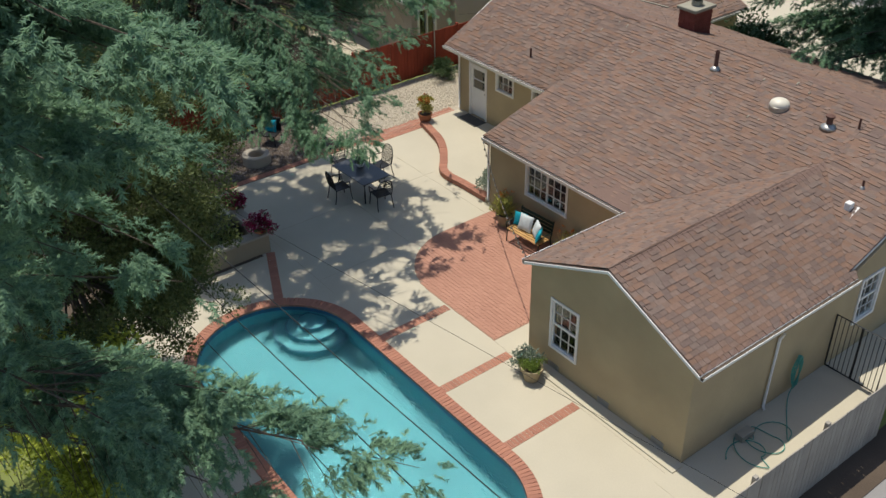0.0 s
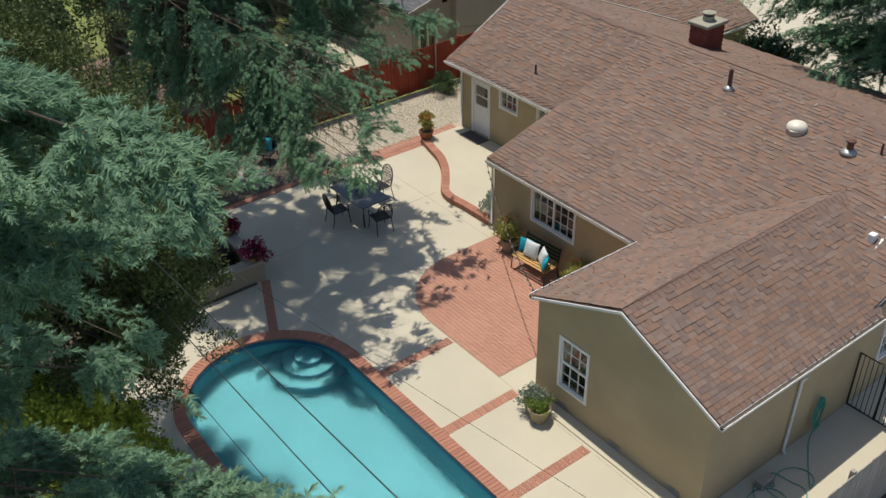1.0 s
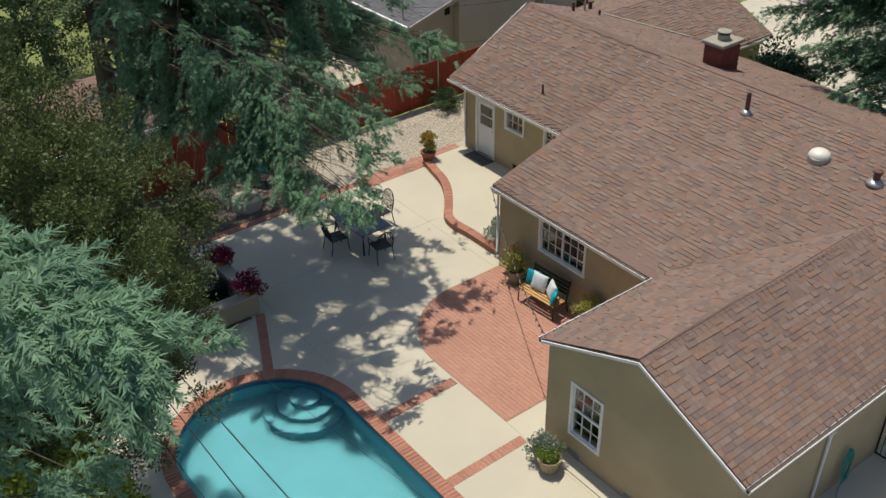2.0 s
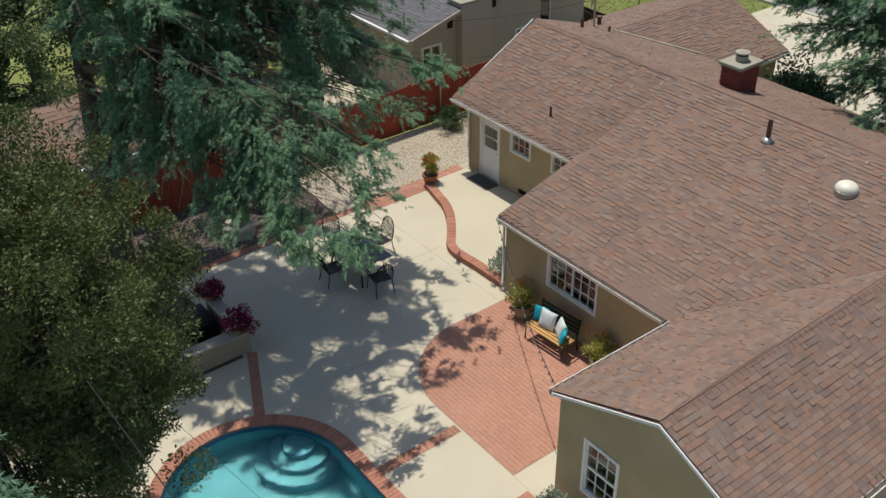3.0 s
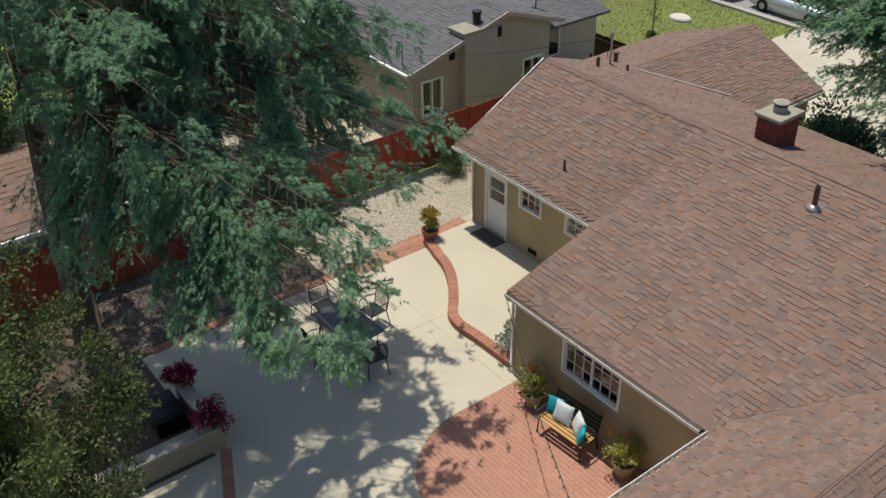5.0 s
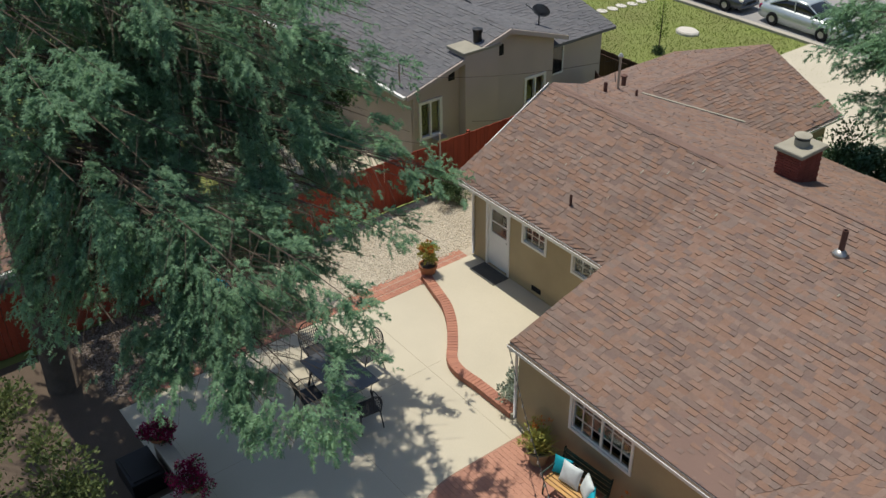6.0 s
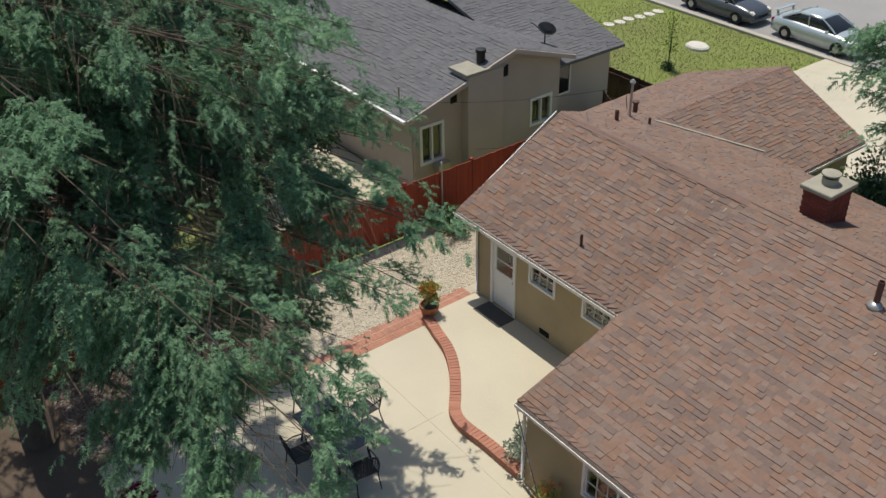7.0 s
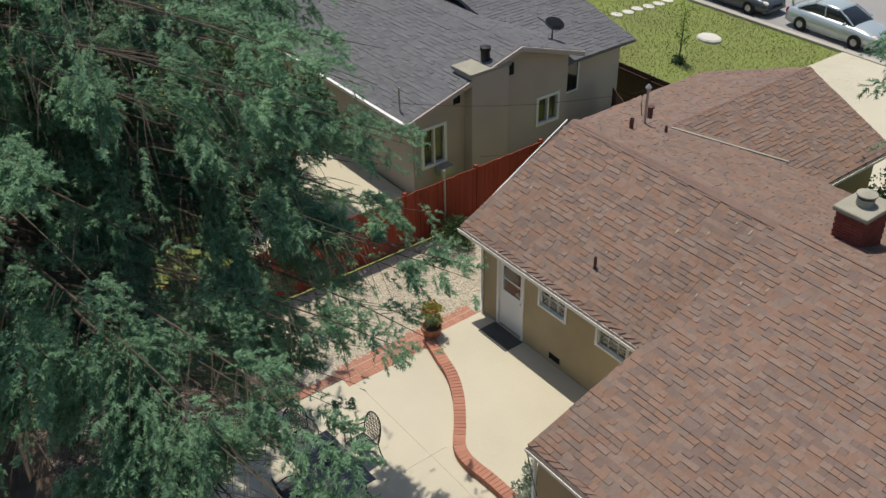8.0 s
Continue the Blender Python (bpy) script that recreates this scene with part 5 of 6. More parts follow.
# ---- table and chairs ----
table = root("garden_table", (-20.75, 13.5, 0), "dark rectangular metal garden table under the cedar", "table", turn=2)
part("tabletop", Build().box(-0.85, 0.85, -0.5, 0.5, 0.69, 0.72), "iron_top", table, bevel=0.01)
part("frame", Build().box(-0.78, 0.78, -0.43, 0.43, 0.64, 0.688), "iron", table)
for sx in (-1, 1):
    for sy in (-1, 1):
        part("leg", Build().tube([(sx * 0.72, sy * 0.38, 0.66), (sx * 0.68, sy * 0.36, 0.35), (sx * 0.74, sy * 0.40, 0.0)], 0.025, 8), "iron", table)
bowl = root("table_planter", (-20.95, 13.62, 0.72), "small white bowl with a green plant on the table", "planter")
part("bowl", Build().lathe([(0.07, 0), (0.12, 0.05), (0.13, 0.12), (0.11, 0.12), (0.1, 0.06)], n=16), "white", bowl, smooth=True)
leaf_cloud("foliage", bowl, [(0, 0, 0.18, 0.13)], 120, 0.08, "shrub", 5)


def garden_chair():
    c = root("garden_chair", (0, 0, 0), "dark wrought iron garden chair with a curved back", "chair", "chairs round the table")
    seat = part("seat", Build().box(-0.24, 0.24, -0.23, 0.23, 0.42, 0.445), "iron", c, bevel=0.008)
    arch = [(-0.24, -0.25, 0.44), (-0.25, -0.31, 0.72), (-0.17, -0.36, 0.95), (0, -0.38, 1.02), (0.17, -0.36, 0.95), (0.25, -0.31, 0.72), (0.24, -0.25, 0.44)]
    back = part("backrest", Build().tube(smooth_line(arch, 4), 0.016, 6), "iron", c)
    for k in range(-4, 5):
        x = k * 0.05
        part("bar", Build().tube([(x, -0.255, 0.44), (x, -0.32, 0.72), (x, -0.365, 1.0 - 0.9 * x * x * 3)], 0.009, 5), "iron", back)
    for k in range(6):
        z = 0.52 + k * 0.08
        part("bar", Build().tube([(-0.24, -0.262 - 0.15 * (z - 0.44), z), (0.24, -0.262 - 0.15 * (z - 0.44), z)], 0.007, 5), "iron", back)
    for s in (-1, 1):
        part("armrest", Build().tube([(s * 0.25, -0.29, 0.66), (s * 0.29, -0.05, 0.68), (s * 0.28, 0.2, 0.65), (s * 0.26, 0.22, 0.44)], 0.014, 6), "iron", c)
        part("leg", Build().tube([(s * 0.23, 0.22, 0.44), (s * 0.25, 0.24, 0.2), (s * 0.26, 0.27, 0)], 0.015, 6), "iron", c)
        part("leg", Build().tube([(s * 0.23, -0.24, 0.44), (s * 0.25, -0.27, 0.2), (s * 0.26, -0.32, 0)], 0.015, 6), "iron", c)
    return c


chair = garden_chair()
chair.matrix_basis = pose(-19.62, 13.45, 0, 0, 0, 82)
copy_thing(chair, pose(-20.75, 12.72, 0, 0, 0, -4))
copy_thing(chair, pose(-21.1, 14.45, 0, 0, 0, 184))
copy_thing(chair, pose(-22.0, 13.6, 0, 0, 0, 266))

# ---- bench with cushions ----
bench = root("garden_bench", (-15.15, 15.42, 0), "honey wood slat bench with dark metal ends", "bench", turn=4)
for k in range(5):
    y = -0.26 + k * 0.095
    part("seat_slat", Build().box(-0.62, 0.62, y - 0.036, y + 0.036, 0.40, 0.425), "slat", bench, bevel=0.005)
for k in range(4):
    z = 0.52 + k * 0.1
    part("back_slat", Build().box(-0.62, 0.62, 0.22 + 0.18 * (z - 0.45), 0.245 + 0.18 * (z - 0.45), z, z + 0.085), "green_iron", bench, bevel=0.005)
for s in (-1, 1):
    part("end_frame", Build().tube([(s * 0.6, -0.30, 0), (s * 0.6, -0.27, 0.38), (s * 0.6, 0.2, 0.38), (s * 0.6, 0.33, 0.92)], 0.02, 6), "green_iron", bench)
    part("armrest", Build().tube([(s * 0.62, -0.28, 0.38), (s * 0.63, -0.30, 0.60), (s * 0.63, 0.0, 0.62), (s * 0.62, 0.24, 0.60)], 0.018, 6), "green_iron", bench)
    part("leg", Build().tube([(s * 0.6, 0.2, 0.38), (s * 0.6, 0.28, 0.0)], 0.02, 6), "green_iron", bench)


def cushion(at, size, mat, turn, tilt, label):
    c = Build()
    n = 14
    for side in (1, -1):
        v = []
        for j in range(n + 1):
            for i in range(n + 1):
                u, w = 2 * i / n - 1, 2 * j / n - 1
                puff = (max(0.0, (1 - abs(u) ** 2.6) * (1 - abs(w) ** 2.6))) ** 0.55
                pinch = 1 - 0.07 * (1 - abs(u) ** 2) * abs(w) ** 3
                pinch2 = 1 - 0.07 * (1 - abs(w) ** 2) * abs(u) ** 3
                v.append((u * size * pinch2, side * puff * size * 0.32, w * size * pinch))
        f = [(j * (n + 1) + i, j * (n + 1) + i + 1, (j + 1) * (n + 1) + i + 1, (j + 1) * (n + 1) + i) for j in range(n) for i in range(n)]
        c.add(v, f if side < 0 else [q[::-1] for q in f])
    ob = tagged(part("cushion", c, mat, smooth=True), label, "cushion", "cushions on the bench")
    ob.matrix_basis = pose(*at, tilt, 0, turn)


cushion((-15.62, 15.49, 0.62), 0.20, "teal", 20, -18, "plain teal cushion on the wooden bench")
cushion((-15.33, 15.43, 0.65), 0.24, "pale_fabric", 8, -20, "pale blue patterned cushion on the wooden bench")
cushion((-14.90, 15.45, 0.64), 0.22, "pale_fabric", -30, -20, "pale patterned cushion leaning on the bench end")
cushion((-14.68, 15.33, 0.60), 0.19, "teal", -50, -22, "teal cushion at the end of the wooden bench")


# ---- potted plants ----
def pot(name, at, r, h, mat, label):
    p = root(name, at, label, "potted plant")
    part("pot", Build().lathe([(r * 0.68, 0), (r * 0.95, h * 0.82), (r * 1.05, h * 0.82), (r * 1.06, h), (r * 0.9, h), (r * 0.86, h * 0.85)], n=22), mat, p, smooth=False)
    part("soil", Build().lathe([(r * 0.87, h * 0.84), (r * 0.87, h * 0.88)], n=22), "soil", p)
    return p


def blades(parent, mat, at, n, length, spread, seed, width=0.02, name="blade_tuft"):
    rng = np.random.default_rng(seed)
    t = np.array([(0, -1, 0), (0, 1, 0), (0.55, 0.8, 0.06), (0.55, -0.8, 0.06), (1, 0, -0.04)]) * np.array([1, width / length, 1])
    f = np.array([(0, 1, 2), (0, 2, 3), (3, 2, 4)])
    d = rng.normal(0, spread, (n, 3)) + np.array([0, 0, 1.0])
    p = np.array(at) + rng.normal(0, 0.05, (n, 3)) * (1, 1, 0)
    v, fs = scatter(t, f, turns(rng, d, True, length * rng.uniform(0.5, 1.1, n)), p)
    tri_mesh(name, v, fs, mat, parent)


def fire_plant(at, r, h, seed, label, potmat="pot_tan"):
    p = pot("potted_plant", at, r, h, potmat, label)
    blades(p, "spiky", (0, 0, h * 0.85), 330, 0.66, 0.42, seed, 0.012)
    rng = np.random.default_rng(seed)
    leaf_cloud("foliage", p, [(*(rng.normal(0, 0.16, 2)), h + rng.uniform(0.1, 0.5), 0.09) for _ in range(30)], 26, 0.07, "spiky", seed)
    tagged(leaf_cloud("tip_growth", p, [(rng.normal(-0.1, 0.12), rng.normal(0.05, 0.1), h + rng.uniform(0.42, 0.68), 0.05) for _ in range(7)], 12, 0.06, "flame", seed + 1, up=1.2), kind="stuff")
    return p


fire_plant((-16.45, 15.62, 0), 0.25, 0.38, 2, "tan pot with a spiky olive plant beside the bench")
fire_plant((-13.75, 15.65, 0), 0.25, 0.38, 6, "tan pot with an orange-tipped spiky plant by the wall")
p = pot("potted_plant", (-23.3, 17.85, 0), 0.24, 0.40, "terracotta", "terracotta pot with an orange-tipped plant on the brick band")
rng = np.random.default_rng(12)
leaf_cloud("foliage", p, [(*(rng.normal(0, 0.10, 2)), 0.4 + rng.uniform(0.05, 0.6), 0.10) for _ in range(30)], 40, 0.075, "spiky", 12, up=0.9)
tagged(leaf_cloud("tip_growth", p, [(*(rng.normal(0, 0.08, 2)), 0.8 + rng.uniform(0.0, 0.25), 0.07) for _ in range(14)], 22, 0.075, "flame", 13, up=1.2), kind="stuff")
p = pot("potted_plant", (-10.9, 11.68, 0), 0.25, 0.36, "pot_tan", "tan pot of bright succulents by the window wall")
rng = np.random.default_rng(14)
leaf_cloud("foliage", p, [(*(rng.normal(0, 0.12, 2)), 0.36 + rng.uniform(0.0, 0.12), 0.08) for _ in range(34)], 40, 0.05, "succulent", 14, up=0.8)
p = pot("potted_plant", (-11.22, 11.78, 0), 0.2, 0.3, "pot_tan", "tan pot with grey-green rosettes beside another pot")
rng = np.random.default_rng(15)
leaf_cloud("foliage", p, [(*(rng.normal(0, 0.14, 2)), 0.30 + rng.uniform(-0.08, 0.24), 0.08) for _ in range(44)], 30, 0.065, "sage", 15, up=0.6)
sage = root("sage_bush", (-18.1, 16.45, 0.14), "grey-green leafy bush at the house corner", "shrub")
rng = np.random.default_rng(16)
leaf_cloud("foliage", sage, [(*(rng.normal(0, 0.17, 2)), 0.1 + rng.uniform(0.0, 0.5), 0.14) for _ in range(40)], 55, 0.075, "sage", 16, up=0.5)

ring = root("stone_ring", (-24.5, 11.85, 0), "low grey stone fire ring in the gravel bed", "fire ring")
part("ring", Build().lathe([(0.46, 0), (0.46, 0.30), (0.44, 0.33), (0.27, 0.33), (0.25, 0.30), (0.25, 0.02)], n=24), "seat_cap", ring)
lounge = root("patio_chair", (-25.45, 12.9, 0), "low dark garden seat with a teal cushion", "chair", turn=35)
part("seat", Build().box(-0.3, 0.3, -0.28, 0.28, 0.34, 0.40), "iron", lounge, bevel=0.01)
part("backrest", Build().box(-0.3, 0.3, 0.25, 0.30, 0.40, 0.85), "iron", lounge, bevel=0.01)
for sx in (-1, 1):
    for sy in (-1, 1):
        part("leg", Build().tube([(sx * 0.27, sy * 0.25, 0.35), (sx * 0.29, sy * 0.27, 0)], 0.018, 6), "iron", lounge)
cushion((-25.50, 12.98, 0.60), 0.22, "teal", 35, -14, "teal cushion on the dark garden seat")

# side path: hose on its hanger
hose = root("garden_hose", (-6.9, 15.9, 0.9), "green garden hose looped on the wall and trailing on the path", "hose")
b = Build()
pts = []
for k in range(140):
    a = k * 0.32
    pts.append((0.05 + 0.03 * math.sin(k), 0.15 * math.sin(a) * (0.8 + 0.25 * math.sin(k * 0.37)), -0.25 + 0.42 * math.cos(a) + 0.05 * math.sin(k * 0.7)))
b.tube(pts, 0.013, 5)
part("coil", b, "hose", hose)
b = Build()
pts = [(0.05, 0.0, -0.6), (0.15, -0.3, -0.86)]
for k in range(60):
    a = k * 0.28
    pts.append((0.45 + 0.02 * k % 0.3 + 0.42 * math.cos(a), -1.3 - k * 0.02 + 0.42 * math.sin(a), -0.865))
b.tube(smooth_line(pts, 3), 0.011, 5)
part("trailing_length", b, "hose", hose)
blk = root("paving_block", (-6.65, 13.95, 0.02), "grey concrete block on the side path", "block")
part("block", Build().box(-0.1, 0.1, -0.2, 0.2, 0, 0.16), "steel", blk, bevel=0.01)


# ---- string lights ----
def string_lights(p, q, sag, n, label):
    s = root("string_lights", p, label, "string lights", "string lights")
    p, q = Vector(p), Vector(q)
    at = lambda t: (q - p) * t + Vector((0, 0, -4 * sag * t * (1 - t)))
    part("cable", Build().tube([at(t) for t in np.linspace(0, 1, 24)], 0.009, 5), "wire", s)
    me = Build().lathe([(0.012, 0.02), (0.014, 0), (0.026, -0.03), (0.024, -0.055), (0.006, -0.075)], n=8).mesh("bulb", "bulb", True)
    for k in range(1, n):
        c = at(k / n)
        piece("bulb", me, s, pose(c.x, c.y, c.z - 0.02))


string_lights((-17.6, 15.75, 2.2), (-12.2, 12.65, 2.25), 0.35, 22, "black cable of clear bulbs across the brick court")
for y0, z0, y1, z1, thick in ((4.55, 3.9, 4.43, 4.75, 0.006), (4.80, 4.75, 4.42, 6.1, 0.008), (4.28, 6.7, 4.44, 7.15, 0.008), (3.6, 6.95, 4.95, 7.85, 0.0025)):
    w = root("utility_cable", (-21.0, y0, z0), "black utility cable strung high over the pool", "cable", "utility cables over the pool")
    a, c = Vector((-46.0, y0 - (y1 - y0) * 25 / 13, z0 - (z1 - z0) * 25 / 13)), Vector((24.0, y1 + (y1 - y0) * 32 / 13, z1 + (z1 - z0) * 32 / 13))
    part("cable", Build().tube([a.lerp(c, t) - Vector((-21.0, y0, z0 + 0.5 * t * (1 - t))) for t in np.linspace(0, 1, 40)], thick, 5), "wire", w)
for a, c in (((-26.6, 22.0, 2.1), (-23.0, 24.8, 3.7)), ((-30.0, 21.5, 2.6), (-23.2, 24.55, 4.5))):
    w = root("overhead_wire", a, "thin dark service wire above the fence", "wire", "overhead wires")
    a, c = Vector(a), Vector(c)
    part("cable", Build().tube([(c - a) * t + Vector((0, 0, -1.0 * t * (1 - t))) for t in np.linspace(0, 1, 14)], 0.005, 5), "wire", w)

# ---- neighbouring house ----
nb = root("neighbour_house", (-30.5, 26.0, -1.2), "taupe stucco house with a grey shingle roof", "house")


def np_part(name, build, mat, parent=None, label="", bevel=0.0):
    build.v = [(x + 30.5, y - 26.0, z + 1.2) for x, y, z in build.v]
    return part(name, build, mat, parent or nb, label, bevel=bevel)


W1, W2, W3 = (22.86, 23.74, -0.28, 1.03), (27.66, 28.60, -0.30, 0.66), (29.1, 29.5, 0.7, 1.9)
np_part("wall", shell((22.5, 29.0), -1.3, 1.75, [W1, W2], -30.5, 0.2, "y"), "taupe")
v = [(x, y, z) for x in (-30.5, -30.7) for y, z in ((22.5, 1.75), (29.0, 1.75), (29.0, 2.05), (26.6, 2.80))]
np_part("gable", Build().add(v, [(0, 1, 2, 3), (7, 6, 5, 4), (0, 3, 7, 4), (3, 2, 6, 7), (2, 1, 5, 6), (0, 4, 5, 1)]), "taupe")
np_part("wall", Build().box(-46, -30.7, 22.5, 22.7, -1.3, 1.7), "taupe")
np_part("wall", Build().box(-31.15, -30.95, 29.0, 32.0, -1.9, 1.6), "taupe")
np_part("wall", Build().box(-40, -31.15, 31.8, 32.0, -1.9, 1.6), "taupe")
np_part("wall", Build().box(-30.95, -30.7, 28.8, 29.0, -1.9, 1.8), "taupe")
for a, c, lo, hi in (W1, W2):
    b = Build()
    for y0, y1, z0, z1 in ((a - 0.06, a + 0.04, lo - 0.06, hi + 0.06), (c - 0.04, c + 0.06, lo - 0.06, hi + 0.06), (a + 0.04, c - 0.04, lo - 0.06, lo + 0.04), (a + 0.04, c - 0.04, hi - 0.04, hi + 0.06),
                           ((a + c) / 2 - 0.03, (a + c) / 2 + 0.03, lo + 0.04, hi - 0.04)):
        b.box(-30.6, -30.46, y0, y1, z0, z1)
    w = np_part("window", b, "white", label="white sliding window")
    pane = np_part("pane", Build().box(-30.56, -30.55, a + 0.04, c - 0.04, lo + 0.04, hi - 0.04), "glass", w)
    pane.visible_shadow = False
    # near-black sheet standing in for the unlit interior
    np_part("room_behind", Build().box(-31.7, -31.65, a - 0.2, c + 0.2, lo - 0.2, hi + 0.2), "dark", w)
    np_part("curtain", Build().box(-30.68, -30.66, (a + c) / 2, c - 0.04, lo + 0.04, hi - 0.04), "curtain", w)
b = Build()
b.box(-30.97, -30.91, 29.3, 29.36, 0.2, 1.5).box(-30.97, -30.91, 29.9, 29.96, 0.2, 1.5).box(-30.97, -30.91, 29.36, 29.9, 0.2, 0.26).box(-30.97, -30.91, 29.36, 29.9, 1.44, 1.5)
w = np_part("window", b, "white", label="narrow white window")
np_part("pane", Build().box(-30.945, -30.935, 29.36, 29.9, 0.26, 1.44), "car_glass", w)
NR = [[(-30.2, 22.1, 1.62), (-30.2, 26.6, 2.92), (-48, 26.6, 2.92), (-48, 22.1, 1.62)], [(-30.2, 26.6, 2.92), (-30.2, 29.4, 2.02), (-48, 29.4, 2.02), (-48, 26.6, 2.92)],
      [(-30.6, 28.0, 1.55), (-30.6, 32.4, 1.55), (-36.0, 32.4, 3.0), (-36.0, 28.0, 3.0)], [(-36.0, 28.0, 3.0), (-36.0, 32.4, 3.0), (-41.0, 32.4, 1.5), (-41.0, 28.0, 1.5)]]
for poly, up in zip(NR, ((0, 1), (0, -1), (-1, 0), (1, 0))):
    base = [Vector(p) for p in poly]
    if (base[1] - base[0]).cross(base[2] - base[0]).z < 0:
        base.reverse()
    r = np_part("roof", Build().slab(base, 0.1), "grey_shingle", label="grey asphalt shingle roof slope")
    shingles("shingle_field", [p + Vector((30.5, -26, 1.2)) for p in base], up, r, "grey_shingle", exposure=0.16, width=0.3, seed=5)
np_part("gutter", Build().box(-48, -30.2, 21.98, 22.1, 1.52, 1.62), "white", label="white eave gutter")
b = Build().slab([(-30.19, 22.1, 1.62), (-30.13, 22.1, 1.62), (-30.13, 26.6, 2.92), (-30.19, 26.6, 2.92)], 0.16)
np_part("barge_board", b, "taupe")
b = Build().slab([(-30.19, 26.6, 2.92), (-30.13, 26.6, 2.92), (-30.13, 29.4, 2.02), (-30.19, 29.4, 2.02)], 0.16)
np_part("barge_board", b, "taupe")
nch = np_part("chimney", Build().box(-30.98, -30.12, 24.55, 26.05, -1.3, 2.45), "taupe", label="taupe stucco chimney breast", bevel=0.02)
np_part("chimney_cap", Build().box(-31.1, -30.1, 24.48, 26.12, 2.45, 2.56), "cap", nch, bevel=0.02)
np_part("flue", Build().lathe([(0.15, 2.5), (0.15, 2.95), (0.18, 2.95), (0.18, 3.05), (0.05, 3.08)], at=(-30.65, 25.5, 0), n=16), "iron", nch)
for y, z in ((26.3, 1.9), (24.1, 1.55)):
    np_part("wall_vent", Build().box(-30.5, -30.47, y, y + 0.25, z, z + 0.4), "dark", label="louvred gable vent")
np_part("roof_mast", Build().tube([(-30.9, 22.35, 1.6), (-30.9, 22.35, 2.5)], 0.03, 8), "steel")
np_part("meter_pipe", Build().tube([(-30.44, 22.55, 1.5), (-30.44, 22.55, -0.4)], 0.035, 8), "taupe")
np_part("air_conditioner", Build().box(-30.46, -30.1, 23.3, 23.8, -0.62, -0.32), "steel", label="small wall air conditioner", bevel=0.02)
dish = np_part("satellite_dish", Build().tube([(-31.4, 29.05, 1.7), (-31.4, 29.05, 2.5)], 0.025, 8), "iron", label="small dark satellite dish")
b = Build()
prof = [(0.02, 0.0), (0.15, 0.02), (0.27, 0.07), (0.34, 0.13), (0.33, 0.14), (0.26, 0.085), (0.14, 0.035), (0.01, 0.015)]
b.lathe(prof, n=20)
mt = pose(-31.35, 29.05, 2.62, 62, 0, -150)
b.v = [tuple(mt @ Vector(p)) for p in b.v]
np_part("reflector", b, "car_grey", dish)
np_part("feed_arm", Build().tube([(-31.36, 29.05, 2.5), (-31.62, 28.75, 2.85), (-31.7, 28.62, 2.95)], 0.018, 6), "car_grey", dish)

b = Build().box(-37.0, -29.6, 16.8, 22.4, -1.4, -1.19)
tagged(part("neighbour_patio", b, "concrete", bevel=0.02), "pale sunlit concrete patio in the next garden", "patio", kind="structure")

# neighbouring shed behind the cedar
shed = root("garden_shed", (-29.5, 9.5, 0), "low brown-roofed shed behind the red fence", "shed")
part("wall", Build().box(-2.0, 2.2, -4.0, 2.6, -0.3, 2.15), "taupe", shed)
for poly, up in (([(2.5, -4.4, 2.2), (2.5, 2.9, 2.2), (0, 2.9, 2.95), (0, -4.4, 2.95)], (-1, 0)), ([(0, -4.4, 2.95), (0, 2.9, 2.95), (-2.5, 2.9, 2.2), (-2.5, -4.4, 2.2)], (1, 0))):
    r = part("roof", Build().slab([Vector(p) for p in poly], 0.08), "ridge", shed)
    shingles("shingle_field", poly, up, r, "shingle", exposure=0.2, width=0.4, seed=9)
part("gutter", Build().box(2.5, 2.6, -4.4, 2.9, 2.08, 2.19), "white", shed)

# ---- front lawn, street, cars ----
b = Build().box(-120, 80, 44.4, 56.0, -1.95, -1.66)
tagged(part("road", b, "asphalt"), "grey asphalt street in front of the houses", "road", kind="structure")
b = Build().box(-120, 80, 44.1, 44.4, -1.95, -1.57)
tagged(part("kerb", b, "concrete_grey", bevel=0.02), "pale concrete kerb along the lawn", "kerb", kind="structure")
b = Build().add([(-29.5, 34.5, -1.66), (-24.5, 31.5, -1.1), (-12.0, 29.6, -0.25), (-12.0, 36.0, -1.62), (-21.0, 44.1, -1.62), (-29.3, 44.1, -1.62)], [(0, 1, 3, 4), (0, 4, 5), (1, 2, 3)])
tagged(part("driveway", b, "concrete"), "pale concrete driveway in front of the house", "driveway", kind="structure")
for k in range(6):
    x, y = -38.65 + k * 0.06 + 0.06 * math.sin(k * 2.3), 40.1 + k * 0.65
    st = root("stepping_stone", (x, y, -1.70), "pale round stepping stone in the lawn", "stepping stone", "stepping stones in the lawn")
    part("stone", Build().lathe([(0.30, -0.04), (0.32, 0.03), (0.28, 0.045)], n=11, squash=0.8), "stone", st)
for k in range(4):
    st = root("stepping_stone", (-31.5 - k * 0.9, 13.9 + 0.5 * k, -0.05 - 1.2 * ease(12, 16.5, 13.9 + 0.5 * k) + 0.02), "pale round stepping stone in the next garden", "stepping stone", "stepping stones in the next garden")
    part("stone", Build().lathe([(0.36, -0.04), (0.38, 0.03), (0.34, 0.045)], n=11, squash=0.8), "stone", st)
st = root("tree_stump", (-33.9, 41.0, -1.7), "pale flat tree stump in the lawn", "stump")
part("stump", Build().lathe([(0.62, -0.05), (0.6, 0.1), (0.52, 0.16), (0.2, 0.18)], n=9, squash=0.8), "stone", st)
sap = root("sapling", (-33.05, 38.0, -1.7), "thin young tree on the front lawn", "tree")
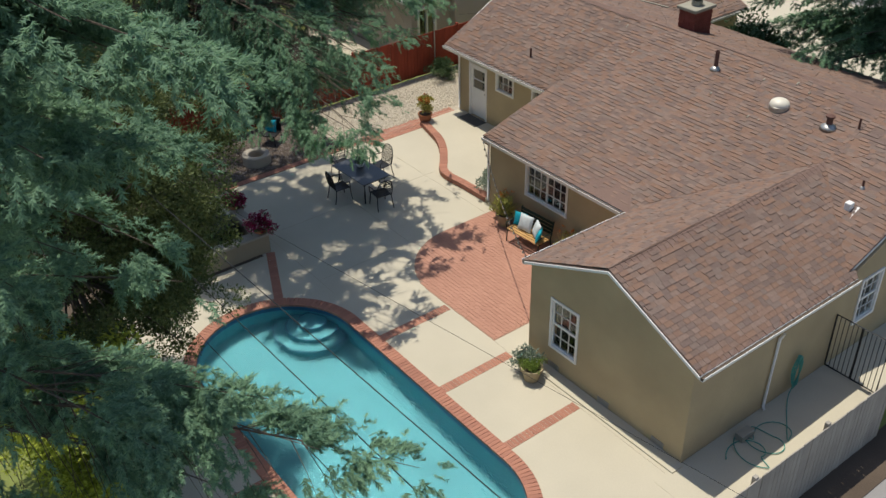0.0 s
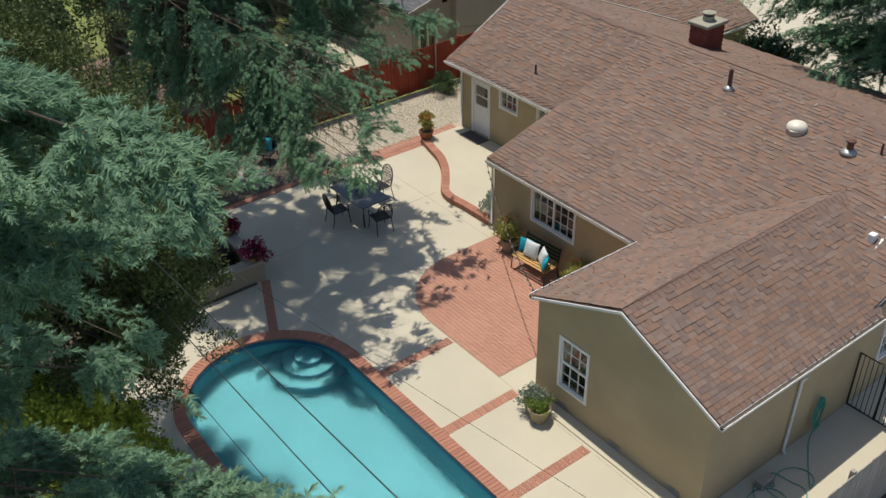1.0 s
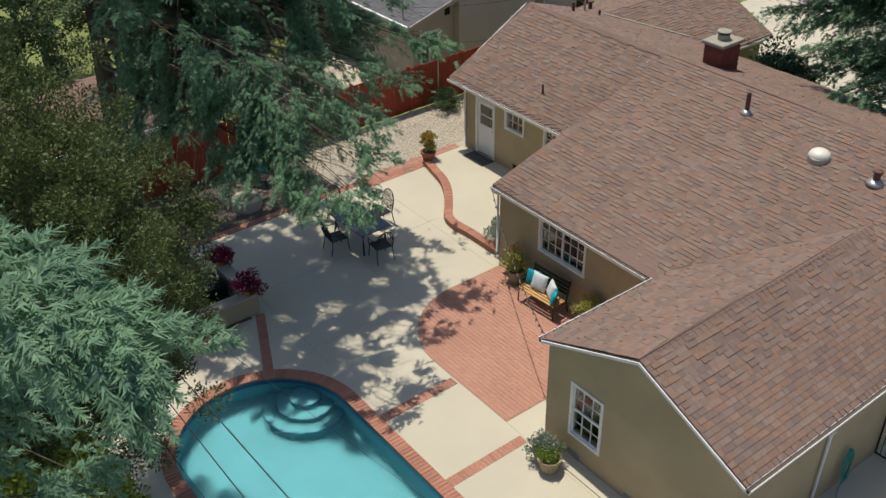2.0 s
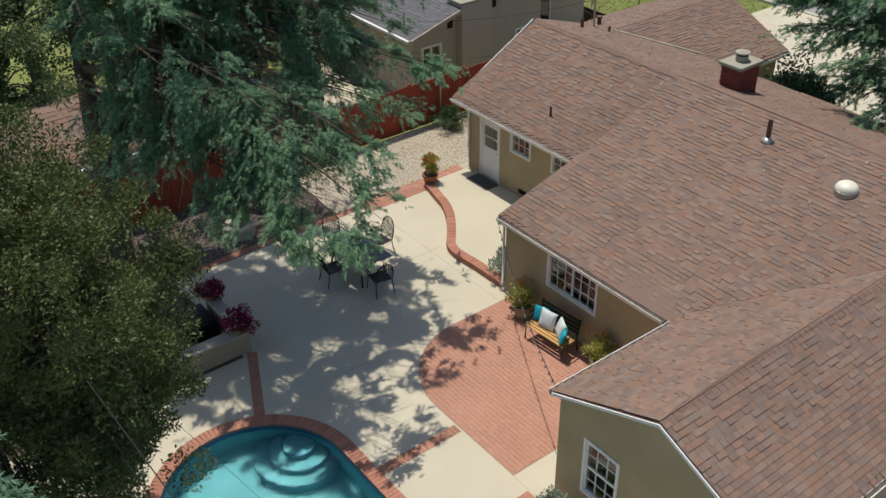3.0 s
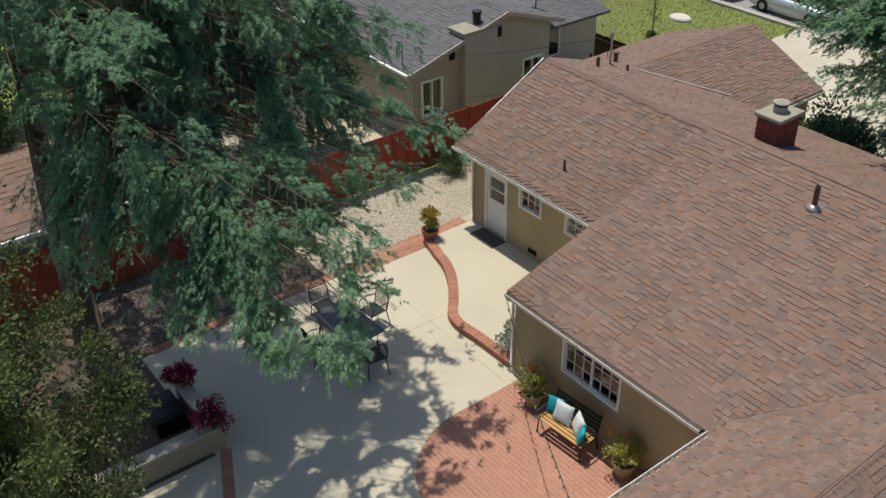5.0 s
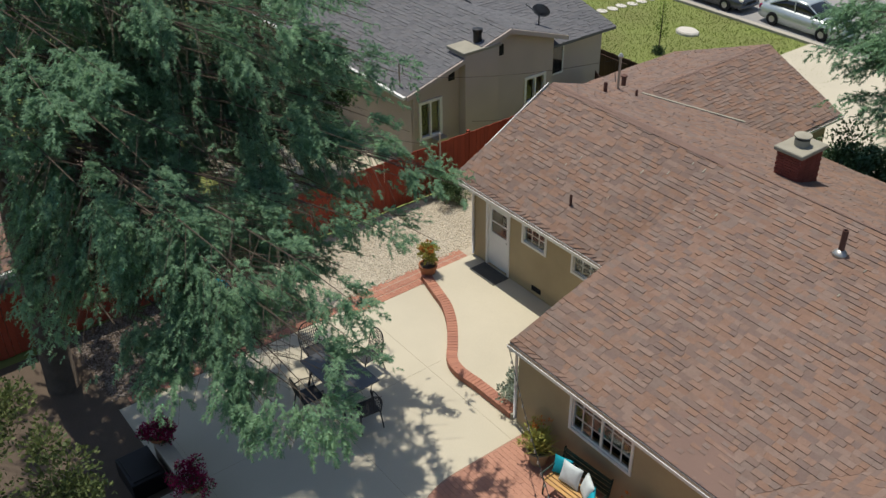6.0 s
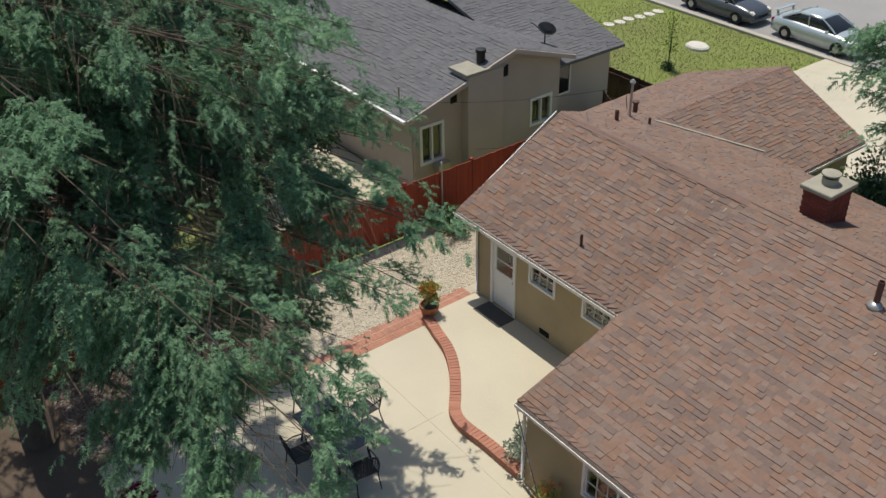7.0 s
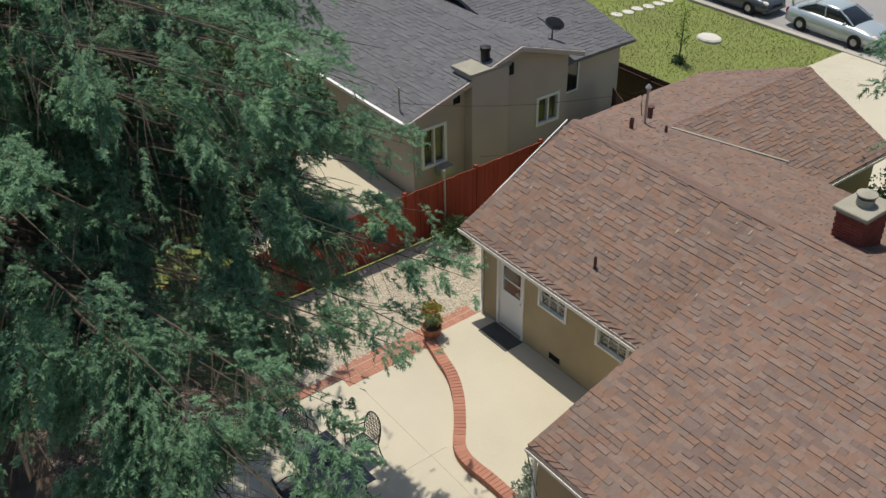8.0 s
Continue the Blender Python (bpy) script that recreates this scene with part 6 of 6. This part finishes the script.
part("trunk", Build().tube([(0, 0, 0), (0.04, 0, 1.2), (0, 0.03, 2.4)], [0.04, 0.03, 0.01], 7), "bark", sap)
leaf_cloud("crown", sap, [(0.15 * math.sin(k * 2.1), 0.15 * math.cos(k * 1.7), 0.9 + 0.09 * k, 0.22) for k in range(18)], 26, 0.09, "succulent", 40)
leaf_cloud("ground_leaves", sap, [(0.1 * math.sin(k), 0.1 * math.cos(k), 0.15, 0.22) for k in range(6)], 60, 0.10, "shrub", 41)
rng = np.random.default_rng(33)
n = 26000
gx, gy = rng.uniform(-44, -26, n), rng.uniform(35.0, 44.05, n)
gz = np.array([ground_height(x, y) for x, y in zip(gx, gy)])
d = rng.normal(0, 0.5, (n, 3)) + np.array([0, 0, 1.0])
tmpl = np.array([(0, -0.12, 0), (0, 0.12, 0), (1, 0, 0)])
v, f = scatter(tmpl, np.array([(0, 1, 2)]), turns(rng, d, True, rng.uniform(0.06, 0.13, n)), np.column_stack([gx, gy, gz]))
tagged(tri_mesh("grass", v, f, "blades"), "short green grass on the front lawn", "grass", kind="stuff")


def loft(stations, m=14, power=0.5):
    """A closed skin through upright sections (x, half width, low, high) with rounded shoulders."""
    v, f = [], []
    for x, w, z0, z1 in stations:
        for q in range(m):
            a = math.pi * q / (m - 1)
            v.append((x, w * math.copysign(abs(math.cos(a)) ** power, math.cos(a)), z0 + (z1 - z0) * max(0.0, math.sin(a)) ** power))
    for i in range(len(stations) - 1):
        for q in range(m - 1):
            f.append((i * m + q, i * m + q + 1, (i + 1) * m + q + 1, (i + 1) * m + q))
        f.append((i * m + m - 1, i * m, (i + 1) * m, (i + 1) * m + m - 1))
    f += [tuple(range(m - 1, -1, -1)), tuple(range(len(v) - m, len(v)))]
    return Build().add(v, f)


def car(at, turn, paint, label, spoiler=False):
    """A parked saloon with its bonnet towards +x."""
    c = root("car", at, label, "car", "parked cars", turn)
    part("body", loft([(-2.32, 0.66, 0.40, 0.74), (-2.26, 0.80, 0.32, 0.90), (-2.0, 0.86, 0.26, 0.98), (-1.5, 0.88, 0.22, 0.99), (-0.6, 0.89, 0.20, 0.96), (0.6, 0.89, 0.20, 0.94),
                       (1.1, 0.88, 0.22, 0.93), (1.6, 0.86, 0.24, 0.87), (2.0, 0.82, 0.27, 0.78), (2.22, 0.74, 0.32, 0.68), (2.30, 0.60, 0.38, 0.58)], 18, 0.42), paint, c, smooth=True)
    part("glasshouse", loft([(-1.72, 0.70, 0.88, 0.97), (-1.35, 0.69, 0.88, 1.18), (-0.95, 0.68, 0.88, 1.36), (-0.3, 0.68, 0.88, 1.42), (0.25, 0.67, 0.88, 1.38), (0.7, 0.68, 0.86, 1.18), (1.12, 0.69, 0.84, 0.92)], 16, 0.45), "car_glass", c, smooth=True)
    part("roof_panel", loft([(-1.02, 0.54, 1.20, 1.345), (-0.9, 0.59, 1.25, 1.39), (-0.3, 0.61, 1.28, 1.445), (0.2, 0.60, 1.25, 1.405), (0.30, 0.55, 1.20, 1.37)], 14, 0.5), paint, c, smooth=True)
    for s in (-1, 1):
        part("pillar", Build().tube([(1.10, s * 0.70, 0.90), (0.7, s * 0.665, 1.16), (0.22, s * 0.60, 1.37)], 0.035, 6), paint, c)
        part("pillar", Build().tube([(-1.75, s * 0.70, 0.95), (-1.35, s * 0.665, 1.17), (-0.92, s * 0.60, 1.36)], 0.055, 6), paint, c)
        part("pillar", Build().tube([(-0.32, s * 0.70, 0.90), (-0.36, s * 0.69, 1.15), (-0.40, s * 0.62, 1.40)], 0.03, 6), paint, c)
        part("wing_mirror", loft([(0.72, 0.05, 0.92, 0.98), (0.78, 0.09, 0.90, 1.04), (0.86, 0.06, 0.92, 1.0)], 8), paint, c).location = (0, s * 0.93, 0)
        part("headlight", loft([(1.95, 0.10, 0.58, 0.74), (2.12, 0.13, 0.55, 0.735), (2.24, 0.08, 0.55, 0.66)], 10), "dome", c).location = (0, s * 0.60, 0)
        part("tail_light", loft([(-2.31, 0.10, 0.64, 0.80), (-2.24, 0.14, 0.60, 0.84), (-2.15, 0.12, 0.62, 0.83)], 10), "petal", c).location = (0, s * 0.66, 0)
    part("bumper", loft([(2.12, 0.80, 0.24, 0.42), (2.28, 0.72, 0.25, 0.44), (2.36, 0.55, 0.28, 0.42)], 12), paint, c, smooth=True)
    part("grille", Build().box(2.27, 2.335, -0.32, 0.32, 0.46, 0.57), "rubber", c, bevel=0.01)
    if spoiler:
        wing = part("spoiler", Build().box(-2.25, -2.05, -0.68, 0.68, 1.16, 1.19), paint, c, bevel=0.01)
        for s in (-1, 1):
            part("strut", Build().box(-2.2, -2.1, s * 0.56 - 0.03, s * 0.56 + 0.03, 0.93, 1.165), paint, wing)
    for x in (-1.38, 1.38):
        for s in (-1, 1):
            w = Build().lathe([(0.20, -0.1), (0.31, -0.1), (0.33, -0.07), (0.33, 0.07), (0.31, 0.1), (0.20, 0.1)], n=20)
            w.v = [(px + x, pz + s * 0.82, py + 0.32) for px, py, pz in w.v]
            wheel = part("wheel", w, "rubber", c)
            w = Build().lathe([(0.21, -0.09), (0.21, 0.095), (0.06, 0.11)], n=16)
            w.v = [(px + x, (pz if s > 0 else -pz) + s * 0.82, py + 0.32) for px, py, pz in w.v]
            part("rim", w, "rim", wheel)
    return c


car((-36.1, 45.6, -1.66), -1, "car_grey", "dark grey sedan parked at the kerb")
car((-30.6, 45.65, -1.66), -2, "car_silver", "silver coupe with a rear spoiler parked at the kerb", True)
